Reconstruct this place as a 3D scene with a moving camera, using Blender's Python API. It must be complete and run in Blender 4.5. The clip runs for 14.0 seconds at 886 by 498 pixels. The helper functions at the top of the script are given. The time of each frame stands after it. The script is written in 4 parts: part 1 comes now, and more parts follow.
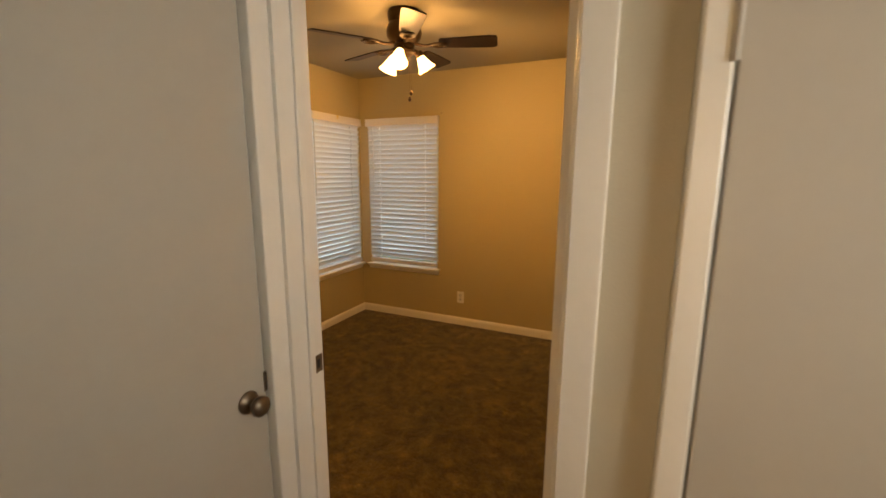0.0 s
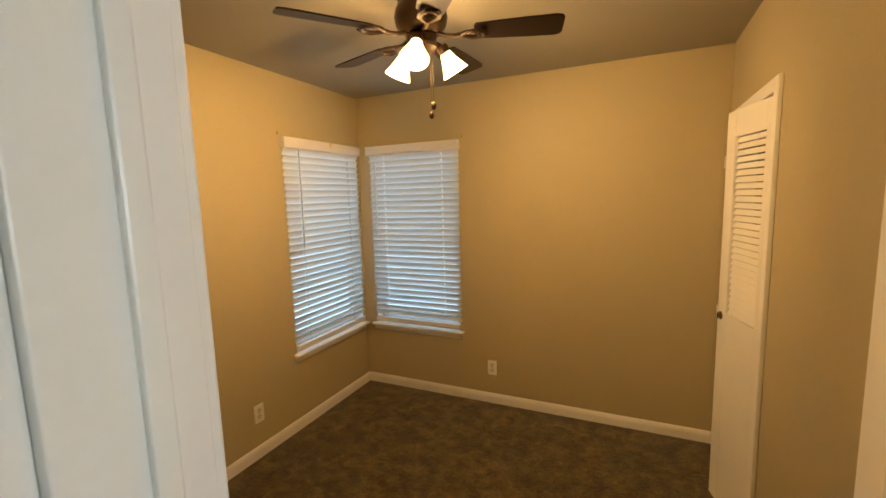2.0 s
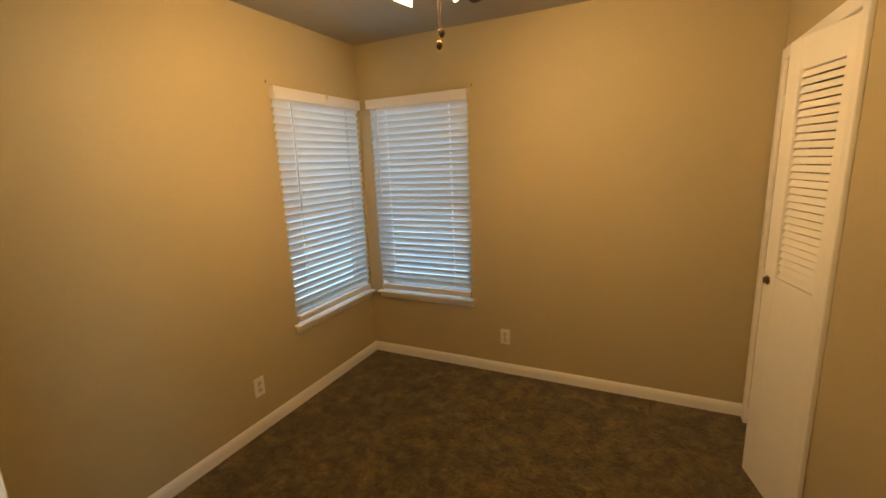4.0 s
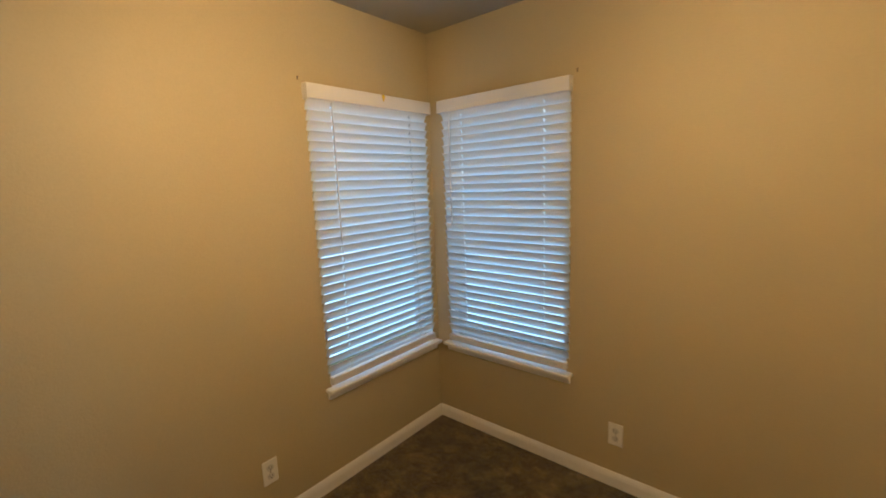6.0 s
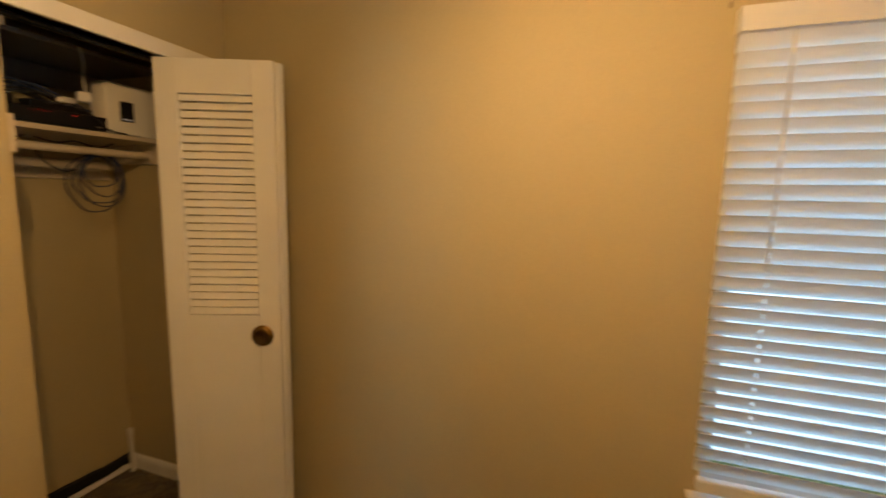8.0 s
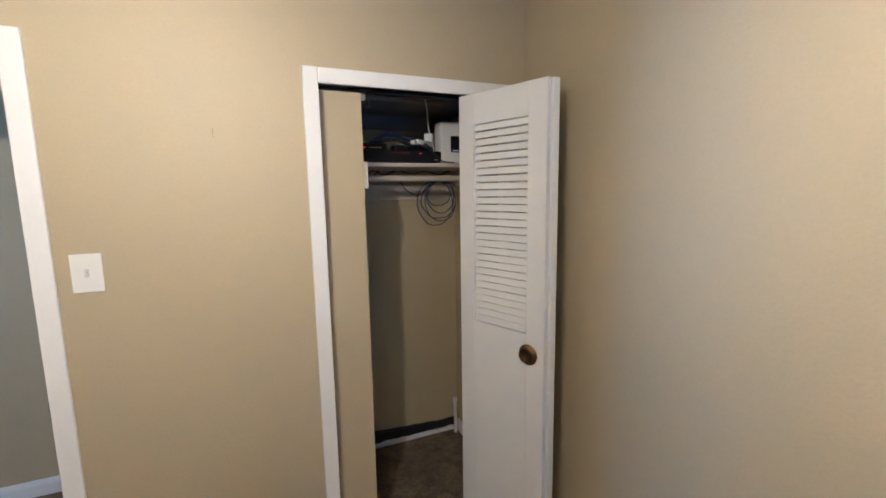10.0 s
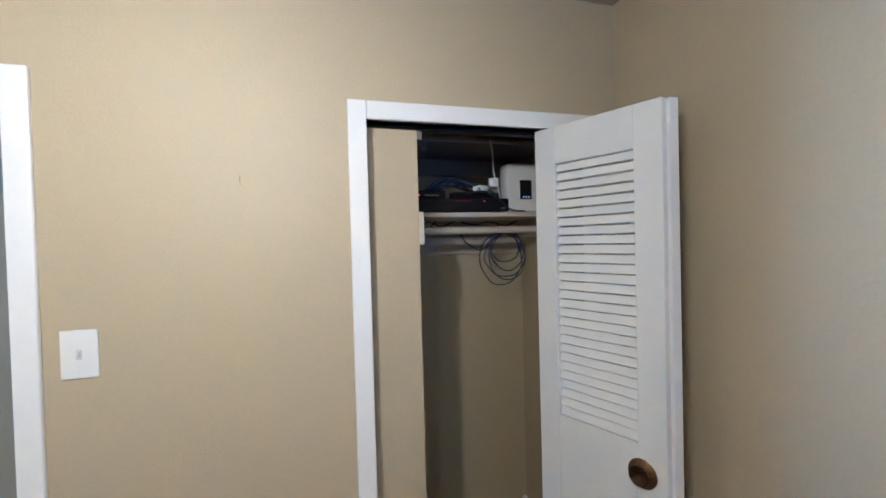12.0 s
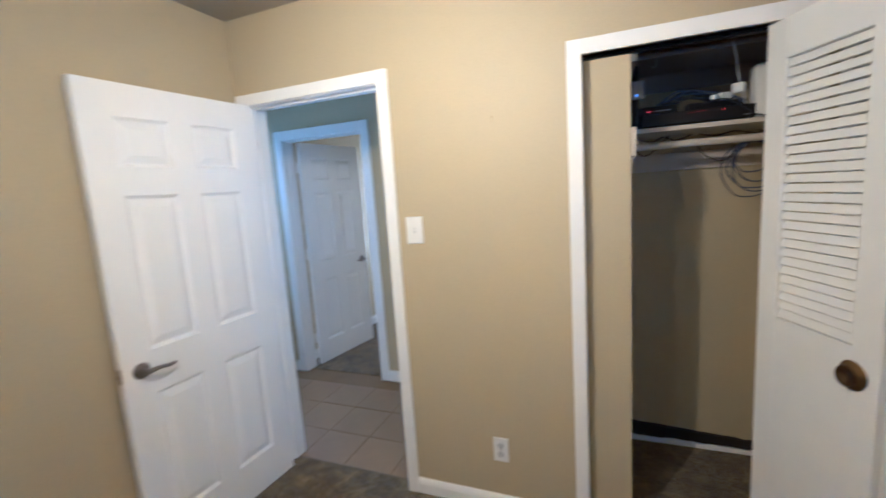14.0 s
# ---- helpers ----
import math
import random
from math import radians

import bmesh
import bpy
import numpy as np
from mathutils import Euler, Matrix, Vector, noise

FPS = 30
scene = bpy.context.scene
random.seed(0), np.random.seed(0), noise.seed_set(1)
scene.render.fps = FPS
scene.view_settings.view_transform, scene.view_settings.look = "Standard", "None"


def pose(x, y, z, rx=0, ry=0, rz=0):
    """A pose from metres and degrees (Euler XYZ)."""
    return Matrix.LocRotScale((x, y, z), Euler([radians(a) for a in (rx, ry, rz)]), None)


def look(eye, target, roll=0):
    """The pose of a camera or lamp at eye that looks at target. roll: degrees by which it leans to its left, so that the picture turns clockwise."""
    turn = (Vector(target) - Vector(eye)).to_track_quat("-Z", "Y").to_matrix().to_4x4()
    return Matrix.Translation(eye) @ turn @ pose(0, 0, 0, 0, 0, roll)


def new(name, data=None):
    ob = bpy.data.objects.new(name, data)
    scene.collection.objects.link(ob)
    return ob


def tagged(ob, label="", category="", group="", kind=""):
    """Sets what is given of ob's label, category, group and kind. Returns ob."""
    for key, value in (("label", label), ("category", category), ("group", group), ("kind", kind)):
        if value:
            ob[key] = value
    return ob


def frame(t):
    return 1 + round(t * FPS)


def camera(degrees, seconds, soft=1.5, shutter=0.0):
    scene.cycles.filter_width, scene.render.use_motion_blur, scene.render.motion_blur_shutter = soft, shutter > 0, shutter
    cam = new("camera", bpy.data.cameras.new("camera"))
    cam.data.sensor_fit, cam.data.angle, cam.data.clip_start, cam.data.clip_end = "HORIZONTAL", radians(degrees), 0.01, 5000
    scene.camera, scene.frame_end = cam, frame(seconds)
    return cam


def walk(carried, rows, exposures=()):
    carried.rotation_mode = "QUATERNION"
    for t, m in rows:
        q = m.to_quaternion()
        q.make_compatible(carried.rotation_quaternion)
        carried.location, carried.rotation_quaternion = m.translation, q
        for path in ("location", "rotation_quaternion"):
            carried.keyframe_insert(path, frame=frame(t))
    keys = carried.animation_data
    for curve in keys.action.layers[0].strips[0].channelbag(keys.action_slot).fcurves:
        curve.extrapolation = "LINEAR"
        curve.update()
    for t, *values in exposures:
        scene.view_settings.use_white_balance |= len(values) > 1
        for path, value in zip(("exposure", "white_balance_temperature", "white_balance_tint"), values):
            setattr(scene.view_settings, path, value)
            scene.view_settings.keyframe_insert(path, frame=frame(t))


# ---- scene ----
cam = camera(92.9, 14.0, 1.6, 0.4)

PATH = [
    (0, (0.198, -0.384, 1.536), (-0.621, 1.405, 1.177), 0.3),
    (0.2, (0.157, -0.247, 1.548), (-0.727, 1.511, 1.188), 0.4),
    (0.6, (0.065, -0.063, 1.549), (-0.91, 1.647, 1.199), 0.3),
    (1, (-0.054, 0.11, 1.556), (-1.048, 1.816, 1.238), 0.1),
    (1.5, (-0.21, 0.285, 1.61), (-1.138, 2.039, 1.329), -0.5),
    (2, (-0.336, 0.378, 1.644), (-1.17, 2.179, 1.395), -1.6),
    (2.5, (-0.392, 0.421, 1.636), (-1.146, 2.251, 1.35), -2.5),
    (3, (-0.389, 0.474, 1.609), (-1.153, 2.286, 1.246), -2.8),
    (3.2, (-0.37, 0.505, 1.605), (-1.157, 2.298, 1.21), -2.7),
    (5.3, (-0.623, 0.992, 1.55), (-1.673, 2.655, 1.19), -2.8),
    (5.5, (-0.625, 1.128, 1.573), (-1.738, 2.752, 1.222), -2.7),
    (6, (-0.711, 1.379, 1.596), (-1.991, 2.882, 1.278), -2.3),
    (6.5, (-0.865, 1.629, 1.582), (-2.37, 2.921, 1.324), -1.7),
    (7, (-0.95, 1.834, 1.576), (-2.735, 2.704, 1.339), -0.8),
    (7.5, (-0.896, 2.066, 1.533), (-2.881, 2.158, 1.303), 1.0),
    (8, (-1.006, 2.15, 1.52), (-2.884, 1.509, 1.269), 1.2),
    (8.5, (-1.145, 2.193, 1.522), (-2.723, 0.995, 1.254), 0.55),
    (9, (-1.255, 2.277, 1.516), (-2.453, 0.706, 1.207), 0.15),
    (9.2, (-1.285, 2.316, 1.532), (-2.353, 0.662, 1.185), -0.2),
    (11.3, (-1.442, 2.115, 1.632), (-2.067, 0.215, 1.617), -1.3),
    (11.5, (-1.437, 2.037, 1.631), (-2.051, 0.133, 1.635), -1.5),
    (12, (-1.45, 1.938, 1.629), (-2.011, 0.018, 1.593), -1.5),
    (12.5, (-1.534, 1.967, 1.612), (-1.92, 0.01, 1.47), -1.3),
    (13, (-1.665, 2.063, 1.568), (-1.805, 0.079, 1.358), -1.7),
    (13.5, (-1.728, 2.198, 1.556), (-1.465, 0.233, 1.29), -2.7),
    (14, (-1.692, 2.396, 1.538), (-0.952, 0.559, 1.261), -3.8),
]
EXPOSURES = [
    (0.0, 0.27, 10200, 19), (0.5, 0.47, 9600, 16), (1.0, 0.64, 8500, 11), (1.5, 0.56, 7600, 10), (2.5, 0.46, 7000, 5), (3.0, 0.40, 7200, 7), (5.3, 0.40, 5900, 7), (6.5, 0.26, 5550, 5), (7.0, 0.18, 5750, 6), (7.5, 0.2, 6800, 9),
    (8.0, 0.38, 6900, 10), (8.6, 0.83, 4850, 12), (9.2, 1.06, 4000, 11), (11.3, 1.10, 3480, 9), (12.5, 1.13, 3440, 8), (14.0, 1.34, 3660, 8),
]
walk(cam, [(t, look(eye, target, roll)) for t, eye, target, roll in PATH], EXPOSURES)

# ---- world, sun, lamps, exposure ----
world = bpy.data.worlds.new("sky")
scene.world = world
world.use_nodes = True
wn = world.node_tree
sky = wn.nodes.new("ShaderNodeTexSky")
sky.sky_type = "NISHITA"
sky.sun_disc = False
sky.sun_elevation, sky.sun_rotation = radians(48), radians(200)
wn.links.new(sky.outputs[0], wn.nodes["Background"].inputs[0])
wn.nodes["Background"].inputs[1].default_value = 0.12
sun_data = bpy.data.lights.new("sun", "SUN")
sun_data.energy, sun_data.angle, sun_data.color = 3.0, radians(0.5), (1.0, 0.95, 0.87)
sun = new("sun", sun_data)
sun.matrix_world = look((4, -8, 10), (0, 0, 0))

BULB = (1.0, 0.595, 0.25)


def point_lamp(name, place, watts, colour, radius):
    d = bpy.data.lights.new(name, "POINT")
    d.energy, d.color, d.shadow_soft_size = watts, colour, radius
    ob = new(name, d)
    ob.location = place
    return ob


def area_lamp(name, eye, target, sx, sy, watts, colour):
    d = bpy.data.lights.new(name, "AREA")
    d.shape, d.size, d.size_y, d.energy, d.color = "RECTANGLE", sx, sy, watts, colour
    ob = new(name, d)
    ob.matrix_world = look(eye, target)
    return ob


FAN = Vector((-1.142, 1.97, 2.456))
for a, throw, share, cone, dip in ((285, 281, 0.92, 138, 0.46), (45, 60, 0.98, 136, 0.46), (165, 162, 1.2, 106, 0.36)):
    c, s = math.cos(radians(a)), math.sin(radians(a))
    bulb = FAN + Vector((0.13 * c, 0.13 * s, -0.29))
    point_lamp("fan_bulb", bulb, 4.6, BULB, 0.03)
    # added spot for the bell shade's throw, aimed and weighted to fit wall hot spots
    d = bpy.data.lights.new("fan_bulb_beam", "SPOT")
    c, s = math.cos(radians(throw)), math.sin(radians(throw))
    d.energy, d.color, d.shadow_soft_size, d.spot_size, d.spot_blend = 30.0 * share, BULB, 0.03, radians(cone), 1.0
    new("fan_bulb_beam", d).matrix_world = look(bulb, bulb + Vector((c, s, -dip)))
# daylight standing in the openings of the two bedroom windows
DAY = (0.43, 0.69, 1.0)
area_lamp("window_daylight", (-2.628, 2.945, 1.33), (0.0, 2.945, 1.33), 0.76, 1.36, 5.6, DAY)
area_lamp("window_daylight", (-1.992, 3.528, 1.33), (-1.992, 0.0, 1.33), 0.74, 1.36, 5.2, DAY)
# cool hall light from an added, unseen window, its lamp turned towards the doorway
area_lamp("hall_window_daylight", (2.030, -0.41, 1.66), (0.0, 0.42, 1.68), 0.62, 0.70, 5.2, (0.74, 0.89, 1.0)).data.spread = radians(95)
# unseen warm light added across the hall to brighten doorway and far door
area_lamp("other_room_added_light", (0.25, -3.228, 1.33), (0.25, 0.0, 1.33), 0.86, 1.36, 11, (1.0, 0.73, 0.46))

# ---- materials ----


def nodes_of(name):
    m = bpy.data.materials.new(name)
    m.use_nodes = True
    t = m.node_tree
    return m, t, t.nodes["Principled BSDF"]


def make(name, base, rough=0.5, metal=0.0, vary=0.08, scale=6.0, grain=120.0, bump=0.02, fine=0.05, piece=0.0, coat=0.0, spec=0.5, stretch=(1, 1, 1)):
    """A painted, moulded or metal surface with variation at two scales and a fine relief."""
    m, t, b = nodes_of(name)
    co = t.nodes.new("ShaderNodeTexCoord")
    mp = t.nodes.new("ShaderNodeMapping")
    mp.inputs["Scale"].default_value = stretch
    t.links.new(co.outputs["Object"], mp.inputs[0])
    n1, n2 = t.nodes.new("ShaderNodeTexNoise"), t.nodes.new("ShaderNodeTexNoise")
    for n, s, d in ((n1, scale, 4), (n2, grain, 3)):
        n.inputs["Scale"].default_value, n.inputs["Detail"].default_value = s, d
        t.links.new(mp.outputs[0], n.inputs["Vector"])
    mix = t.nodes.new("ShaderNodeMix")
    mix.data_type = "RGBA"
    mix.inputs["A"].default_value = (*[c * (1 - vary) for c in base], 1)
    mix.inputs["B"].default_value = (*[min(1, c * (1 + vary)) for c in base], 1)
    t.links.new(n1.outputs["Fac"], mix.inputs["Factor"])
    hsv = t.nodes.new("ShaderNodeHueSaturation")
    t.links.new(mix.outputs["Result"], hsv.inputs["Color"])
    add = t.nodes.new("ShaderNodeMapRange")
    add.inputs["To Min"].default_value, add.inputs["To Max"].default_value = 1 - fine, 1 + fine
    t.links.new(n2.outputs["Fac"], add.inputs["Value"])
    if piece:
        inf = t.nodes.new("ShaderNodeObjectInfo")
        pr = t.nodes.new("ShaderNodeMapRange")
        pr.inputs["To Min"].default_value, pr.inputs["To Max"].default_value = 1 - piece, 1 + piece
        t.links.new(inf.outputs["Random"], pr.inputs["Value"])
        mul = t.nodes.new("ShaderNodeMath")
        mul.operation = "MULTIPLY"
        t.links.new(add.outputs[0], mul.inputs[0])
        t.links.new(pr.outputs[0], mul.inputs[1])
        t.links.new(mul.outputs[0], hsv.inputs["Value"])
    else:
        t.links.new(add.outputs[0], hsv.inputs["Value"])
    t.links.new(hsv.outputs[0], b.inputs["Base Color"])
    ro = t.nodes.new("ShaderNodeMapRange")
    ro.inputs["To Min"].default_value, ro.inputs["To Max"].default_value = max(0.03, rough - 0.07), min(1, rough + 0.07)
    t.links.new(n1.outputs["Fac"], ro.inputs["Value"])
    t.links.new(ro.outputs[0], b.inputs["Roughness"])
    b.inputs["Metallic"].default_value = metal
    b.inputs["Coat Weight"].default_value = coat
    b.inputs["Specular IOR Level"].default_value = spec
    if bump:
        bp = t.nodes.new("ShaderNodeBump")
        bp.inputs["Strength"].default_value, bp.inputs["Distance"].default_value = min(1, bump * 10), 0.002
        t.links.new(n2.outputs["Fac"], bp.inputs["Height"])
        t.links.new(bp.outputs[0], b.inputs["Normal"])
    return m


WALL = make("tan_wall_paint", (0.478, 0.407, 0.247), 0.55, vary=0.05, scale=1.6, grain=125, bump=0.042, fine=0.05, spec=0.45)
HALLWALL = make("greige_hall_paint", (0.53, 0.50, 0.42), 0.5, vary=0.05, scale=1.6, grain=150, bump=0.028, fine=0.035, spec=0.45)
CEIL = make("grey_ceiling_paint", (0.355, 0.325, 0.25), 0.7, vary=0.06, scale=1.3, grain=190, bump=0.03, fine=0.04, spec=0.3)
TRIM = make("white_trim_paint", (0.85, 0.84, 0.81), 0.33, vary=0.04, scale=7, grain=60, bump=0.012, fine=0.02)
DOOR = make("white_door_paint", (0.85, 0.84, 0.81), 0.36, vary=0.03, scale=5, grain=90, bump=0.018, fine=0.02, stretch=(1, 1, 0.15))
# weaker light on the flat hall doors is put into this darker colour
SLABPAINT = make("dimmed_white_door_paint", (0.50, 0.48, 0.445), 0.4, vary=0.05, scale=3, grain=40, bump=0.014, fine=0.02)
LOUVRE = make("white_louvre_paint", (0.85, 0.84, 0.80), 0.38, vary=0.04, scale=8, grain=90, bump=0.012, fine=0.02)
PLATE = make("white_plastic", (0.80, 0.79, 0.75), 0.3, vary=0.02, scale=20, grain=200, bump=0.0, fine=0.01)
BLINDPAINT = make("white_blind_rail", (0.72, 0.72, 0.72), 0.35, vary=0.03, scale=20, grain=200, bump=0.0, fine=0.01)
SLOT = make("dark_slot", (0.02, 0.02, 0.02), 0.6, bump=0.0)
SHELFWOOD = make("painted_shelf_board", (0.58, 0.52, 0.42), 0.5, vary=0.12, scale=5, grain=60, bump=0.02, fine=0.06)
# shade at the top of the closet is put into this darker board colour
SHADEBOARD = make("shade_toned_shelf_board", (0.20, 0.195, 0.19), 0.6, vary=0.12, scale=5, grain=60, bump=0.02, fine=0.06)
BRONZE = make("oil_rubbed_bronze", (0.045, 0.028, 0.018), 0.35, metal=0.75, vary=0.3, scale=14, grain=150, bump=0.006, fine=0.08)
BLADE = make("dark_walnut_blade", (0.014, 0.008, 0.006), 0.36, vary=0.35, scale=9, grain=70, bump=0.008, fine=0.15, spec=0.2, stretch=(1, 9, 1))
NICKEL = make("satin_nickel", (0.30, 0.27, 0.24), 0.3, metal=0.95, vary=0.12, scale=30, grain=200, bump=0.004, fine=0.04)
BRASS = make("antique_brass", (0.22, 0.135, 0.05), 0.36, metal=0.9, vary=0.25, scale=30, grain=160, bump=0.008, fine=0.1)
KNOBDARK = make("darkened_brass", (0.10, 0.060, 0.025), 0.32, metal=0.9, vary=0.3, scale=40, grain=160, bump=0.006, fine=0.1)
DARKMETAL = make("dark_antique_metal", (0.17, 0.13, 0.095), 0.34, metal=0.8, vary=0.2, scale=20, grain=150, bump=0.006)
BLACK = make("black_plastic", (0.008, 0.008, 0.010), 0.5, vary=0.15, scale=12, grain=200, bump=0.006, fine=0.08, spec=0.2)
CAPGREY = make("grey_blue_cap", (0.26, 0.31, 0.40), 0.4, vary=0.08, scale=20, grain=200, bump=0.0)
BLACKSTRIP = make("black_vinyl_strip", (0.012, 0.011, 0.011), 0.55, vary=0.4, scale=7, grain=60, bump=0.03, fine=0.2)
CABLEBLUE = make("blue_grey_cable", (0.03, 0.05, 0.12), 0.45, vary=0.15, scale=10, grain=100, bump=0.0)
CABLEDARK = make("dark_cable", (0.025, 0.028, 0.035), 0.45, vary=0.15, scale=10, grain=100, bump=0.0)
CABLEWHITE = make("white_cable", (0.70, 0.69, 0.66), 0.45, vary=0.05, scale=10, grain=100, bump=0.0)
YELLOW = make("yellow_sticker", (0.75, 0.55, 0.03), 0.5, vary=0.1, scale=30, grain=100, bump=0.0)
GROUT = make("grey_grout", (0.20, 0.135, 0.062), 0.90, vary=0.2, scale=9, grain=120, bump=0.05, fine=0.1)
TILE = make("brown_floor_tile", (0.245, 0.162, 0.072), 0.45, vary=0.22, scale=6, grain=60, bump=0.015, fine=0.08, piece=0.08)
WOODFRAME = make("window_sash_paint", (0.62, 0.62, 0.60), 0.45, vary=0.06, scale=8, grain=90, bump=0.01)
LAWN = make("lawn", (0.07, 0.11, 0.035), 0.9, vary=0.4, scale=0.8, grain=25, bump=0.06, fine=0.3)
STUCCO = make("neighbour_siding", (0.36, 0.37, 0.37), 0.8, vary=0.08, scale=2, grain=40, bump=0.03, fine=0.06)
ROOFING = make("neighbour_shingle", (0.10, 0.095, 0.09), 0.9, vary=0.2, scale=5, grain=50, bump=0.05, fine=0.15)


def carpet():
    m, t, b = nodes_of("brown_plush_carpet")
    co = t.nodes.new("ShaderNodeTexCoord")

    def noise_at(s, d, rough=0.6, dist=0.0):
        n = t.nodes.new("ShaderNodeTexNoise")
        n.inputs["Scale"].default_value, n.inputs["Detail"].default_value = s, d
        n.inputs["Roughness"].default_value, n.inputs["Distortion"].default_value = rough, dist
        t.links.new(co.outputs["Object"], n.inputs["Vector"])
        return n
    big, mid, small, soft = noise_at(13, 8, 0.72, 0.5), noise_at(60, 4), noise_at(320, 2), noise_at(5.5, 4, 0.55, 0.5)
    r = t.nodes.new("ShaderNodeValToRGB")
    r.color_ramp.elements[0].position, r.color_ramp.elements[0].color = 0.39, (0.062, 0.043, 0.0145, 1)
    r.color_ramp.elements[1].position, r.color_ramp.elements[1].color = 0.63, (0.182, 0.127, 0.042, 1)
    t.links.new(big.outputs["Fac"], r.inputs[0])
    hs = t.nodes.new("ShaderNodeHueSaturation")
    t.links.new(r.outputs[0], hs.inputs["Color"])
    scales = []
    for n, lo, hi in ((mid, 0.60, 1.40), (small, 0.55, 1.45), (soft, 0.66, 1.34)):
        mr = t.nodes.new("ShaderNodeMapRange")
        mr.inputs["From Min"].default_value, mr.inputs["From Max"].default_value = 0.3, 0.7
        mr.inputs["To Min"].default_value, mr.inputs["To Max"].default_value = lo, hi
        t.links.new(n.outputs["Fac"], mr.inputs["Value"])
        scales.append(mr.outputs[0])
    first_two, su = t.nodes.new("ShaderNodeMath"), t.nodes.new("ShaderNodeMath")
    first_two.operation = su.operation = "MULTIPLY"
    t.links.new(scales[0], first_two.inputs[0])
    t.links.new(scales[1], first_two.inputs[1])
    t.links.new(first_two.outputs[0], su.inputs[0])
    t.links.new(scales[2], su.inputs[1])
    t.links.new(su.outputs[0], hs.inputs["Value"])
    t.links.new(hs.outputs[0], b.inputs["Base Color"])
    b.inputs["Roughness"].default_value = 0.95
    b.inputs["Specular IOR Level"].default_value = 0.15
    b.inputs["Sheen Weight"].default_value = 0.25
    b.inputs["Sheen Roughness"].default_value = 0.5
    bp, bp2 = t.nodes.new("ShaderNodeBump"), t.nodes.new("ShaderNodeBump")
    bp.inputs["Strength"].default_value, bp.inputs["Distance"].default_value = 0.9, 0.006
    bp2.inputs["Strength"].default_value, bp2.inputs["Distance"].default_value = 0.7, 0.02
    t.links.new(small.outputs["Fac"], bp.inputs["Height"])
    t.links.new(mid.outputs["Fac"], bp2.inputs["Height"])
    t.links.new(bp2.outputs[0], bp.inputs["Normal"])
    t.links.new(bp.outputs[0], b.inputs["Normal"])
    return m


CARPET = carpet()


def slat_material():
    """White faux-wood blind slat; a translucency ramp paints a daylight gradient across it."""
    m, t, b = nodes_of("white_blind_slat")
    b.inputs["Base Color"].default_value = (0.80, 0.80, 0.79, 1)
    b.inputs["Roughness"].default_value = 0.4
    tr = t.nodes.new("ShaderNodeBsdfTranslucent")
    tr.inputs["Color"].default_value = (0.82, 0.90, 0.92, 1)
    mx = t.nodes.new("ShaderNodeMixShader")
    # daylight gradient put into the material: translucency raised towards the slat's outer edge
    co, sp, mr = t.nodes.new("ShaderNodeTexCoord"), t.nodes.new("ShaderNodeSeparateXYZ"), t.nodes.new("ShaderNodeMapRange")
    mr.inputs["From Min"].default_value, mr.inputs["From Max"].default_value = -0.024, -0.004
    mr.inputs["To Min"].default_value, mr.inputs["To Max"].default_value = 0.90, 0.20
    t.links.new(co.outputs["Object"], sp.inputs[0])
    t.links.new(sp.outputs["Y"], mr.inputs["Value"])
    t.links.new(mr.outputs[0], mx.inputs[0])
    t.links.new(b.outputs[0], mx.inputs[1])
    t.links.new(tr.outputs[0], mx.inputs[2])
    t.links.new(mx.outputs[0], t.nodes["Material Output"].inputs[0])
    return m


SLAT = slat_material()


def glass_material():
    m, t, b = nodes_of("window_glass")
    b.inputs["Base Color"].default_value = (1, 1, 1, 1)
    b.inputs["Roughness"].default_value = 0.02
    b.inputs["Transmission Weight"].default_value = 1.0
    b.inputs["IOR"].default_value = 1.45
    return m


GLASS = glass_material()


def glow(name, colour, strength):
    m, t, b = nodes_of(name)
    b.inputs["Base Color"].default_value = (*colour, 1)
    b.inputs["Emission Color"].default_value = (*colour, 1)
    b.inputs["Emission Strength"].default_value = strength
    return m


SHADE = glow("lit_frosted_glass", (1.0, 0.70, 0.34), 6.0)
LEDRED = glow("red_led", (1.0, 0.05, 0.04), 0.8)
LEDBLUE = glow("blue_led", (0.25, 0.45, 1.0), 1.2)
LEDWHITE = glow("white_led", (0.9, 0.95, 1.0), 0.12)

# ---- building helpers ----


def mesh_of(name, bm, material, smooth=False):
    me = bpy.data.meshes.new(name)
    bmesh.ops.recalc_face_normals(bm, faces=bm.faces[:])
    if smooth:
        for f in bm.faces:
            f.smooth = True
    bm.to_mesh(me)
    bm.free()
    me.materials.append(material)
    if smooth:
        me.set_sharp_from_angle(angle=radians(38))
    return me


def part(name, bm, material, parent=None, label="", smooth=False):
    ob = new(name, mesh_of(name, bm, material, smooth))
    if parent is not None:
        ob.parent = parent
    return tagged(ob, label) if label else ob


def thing(name, place=(0, 0, 0), rz=0.0, label="", category="", group="", kind=""):
    ob = new(name)
    ob.empty_display_size = 0.05
    ob.matrix_basis = pose(*place, 0, 0, rz)
    return tagged(ob, label, category, group, kind)


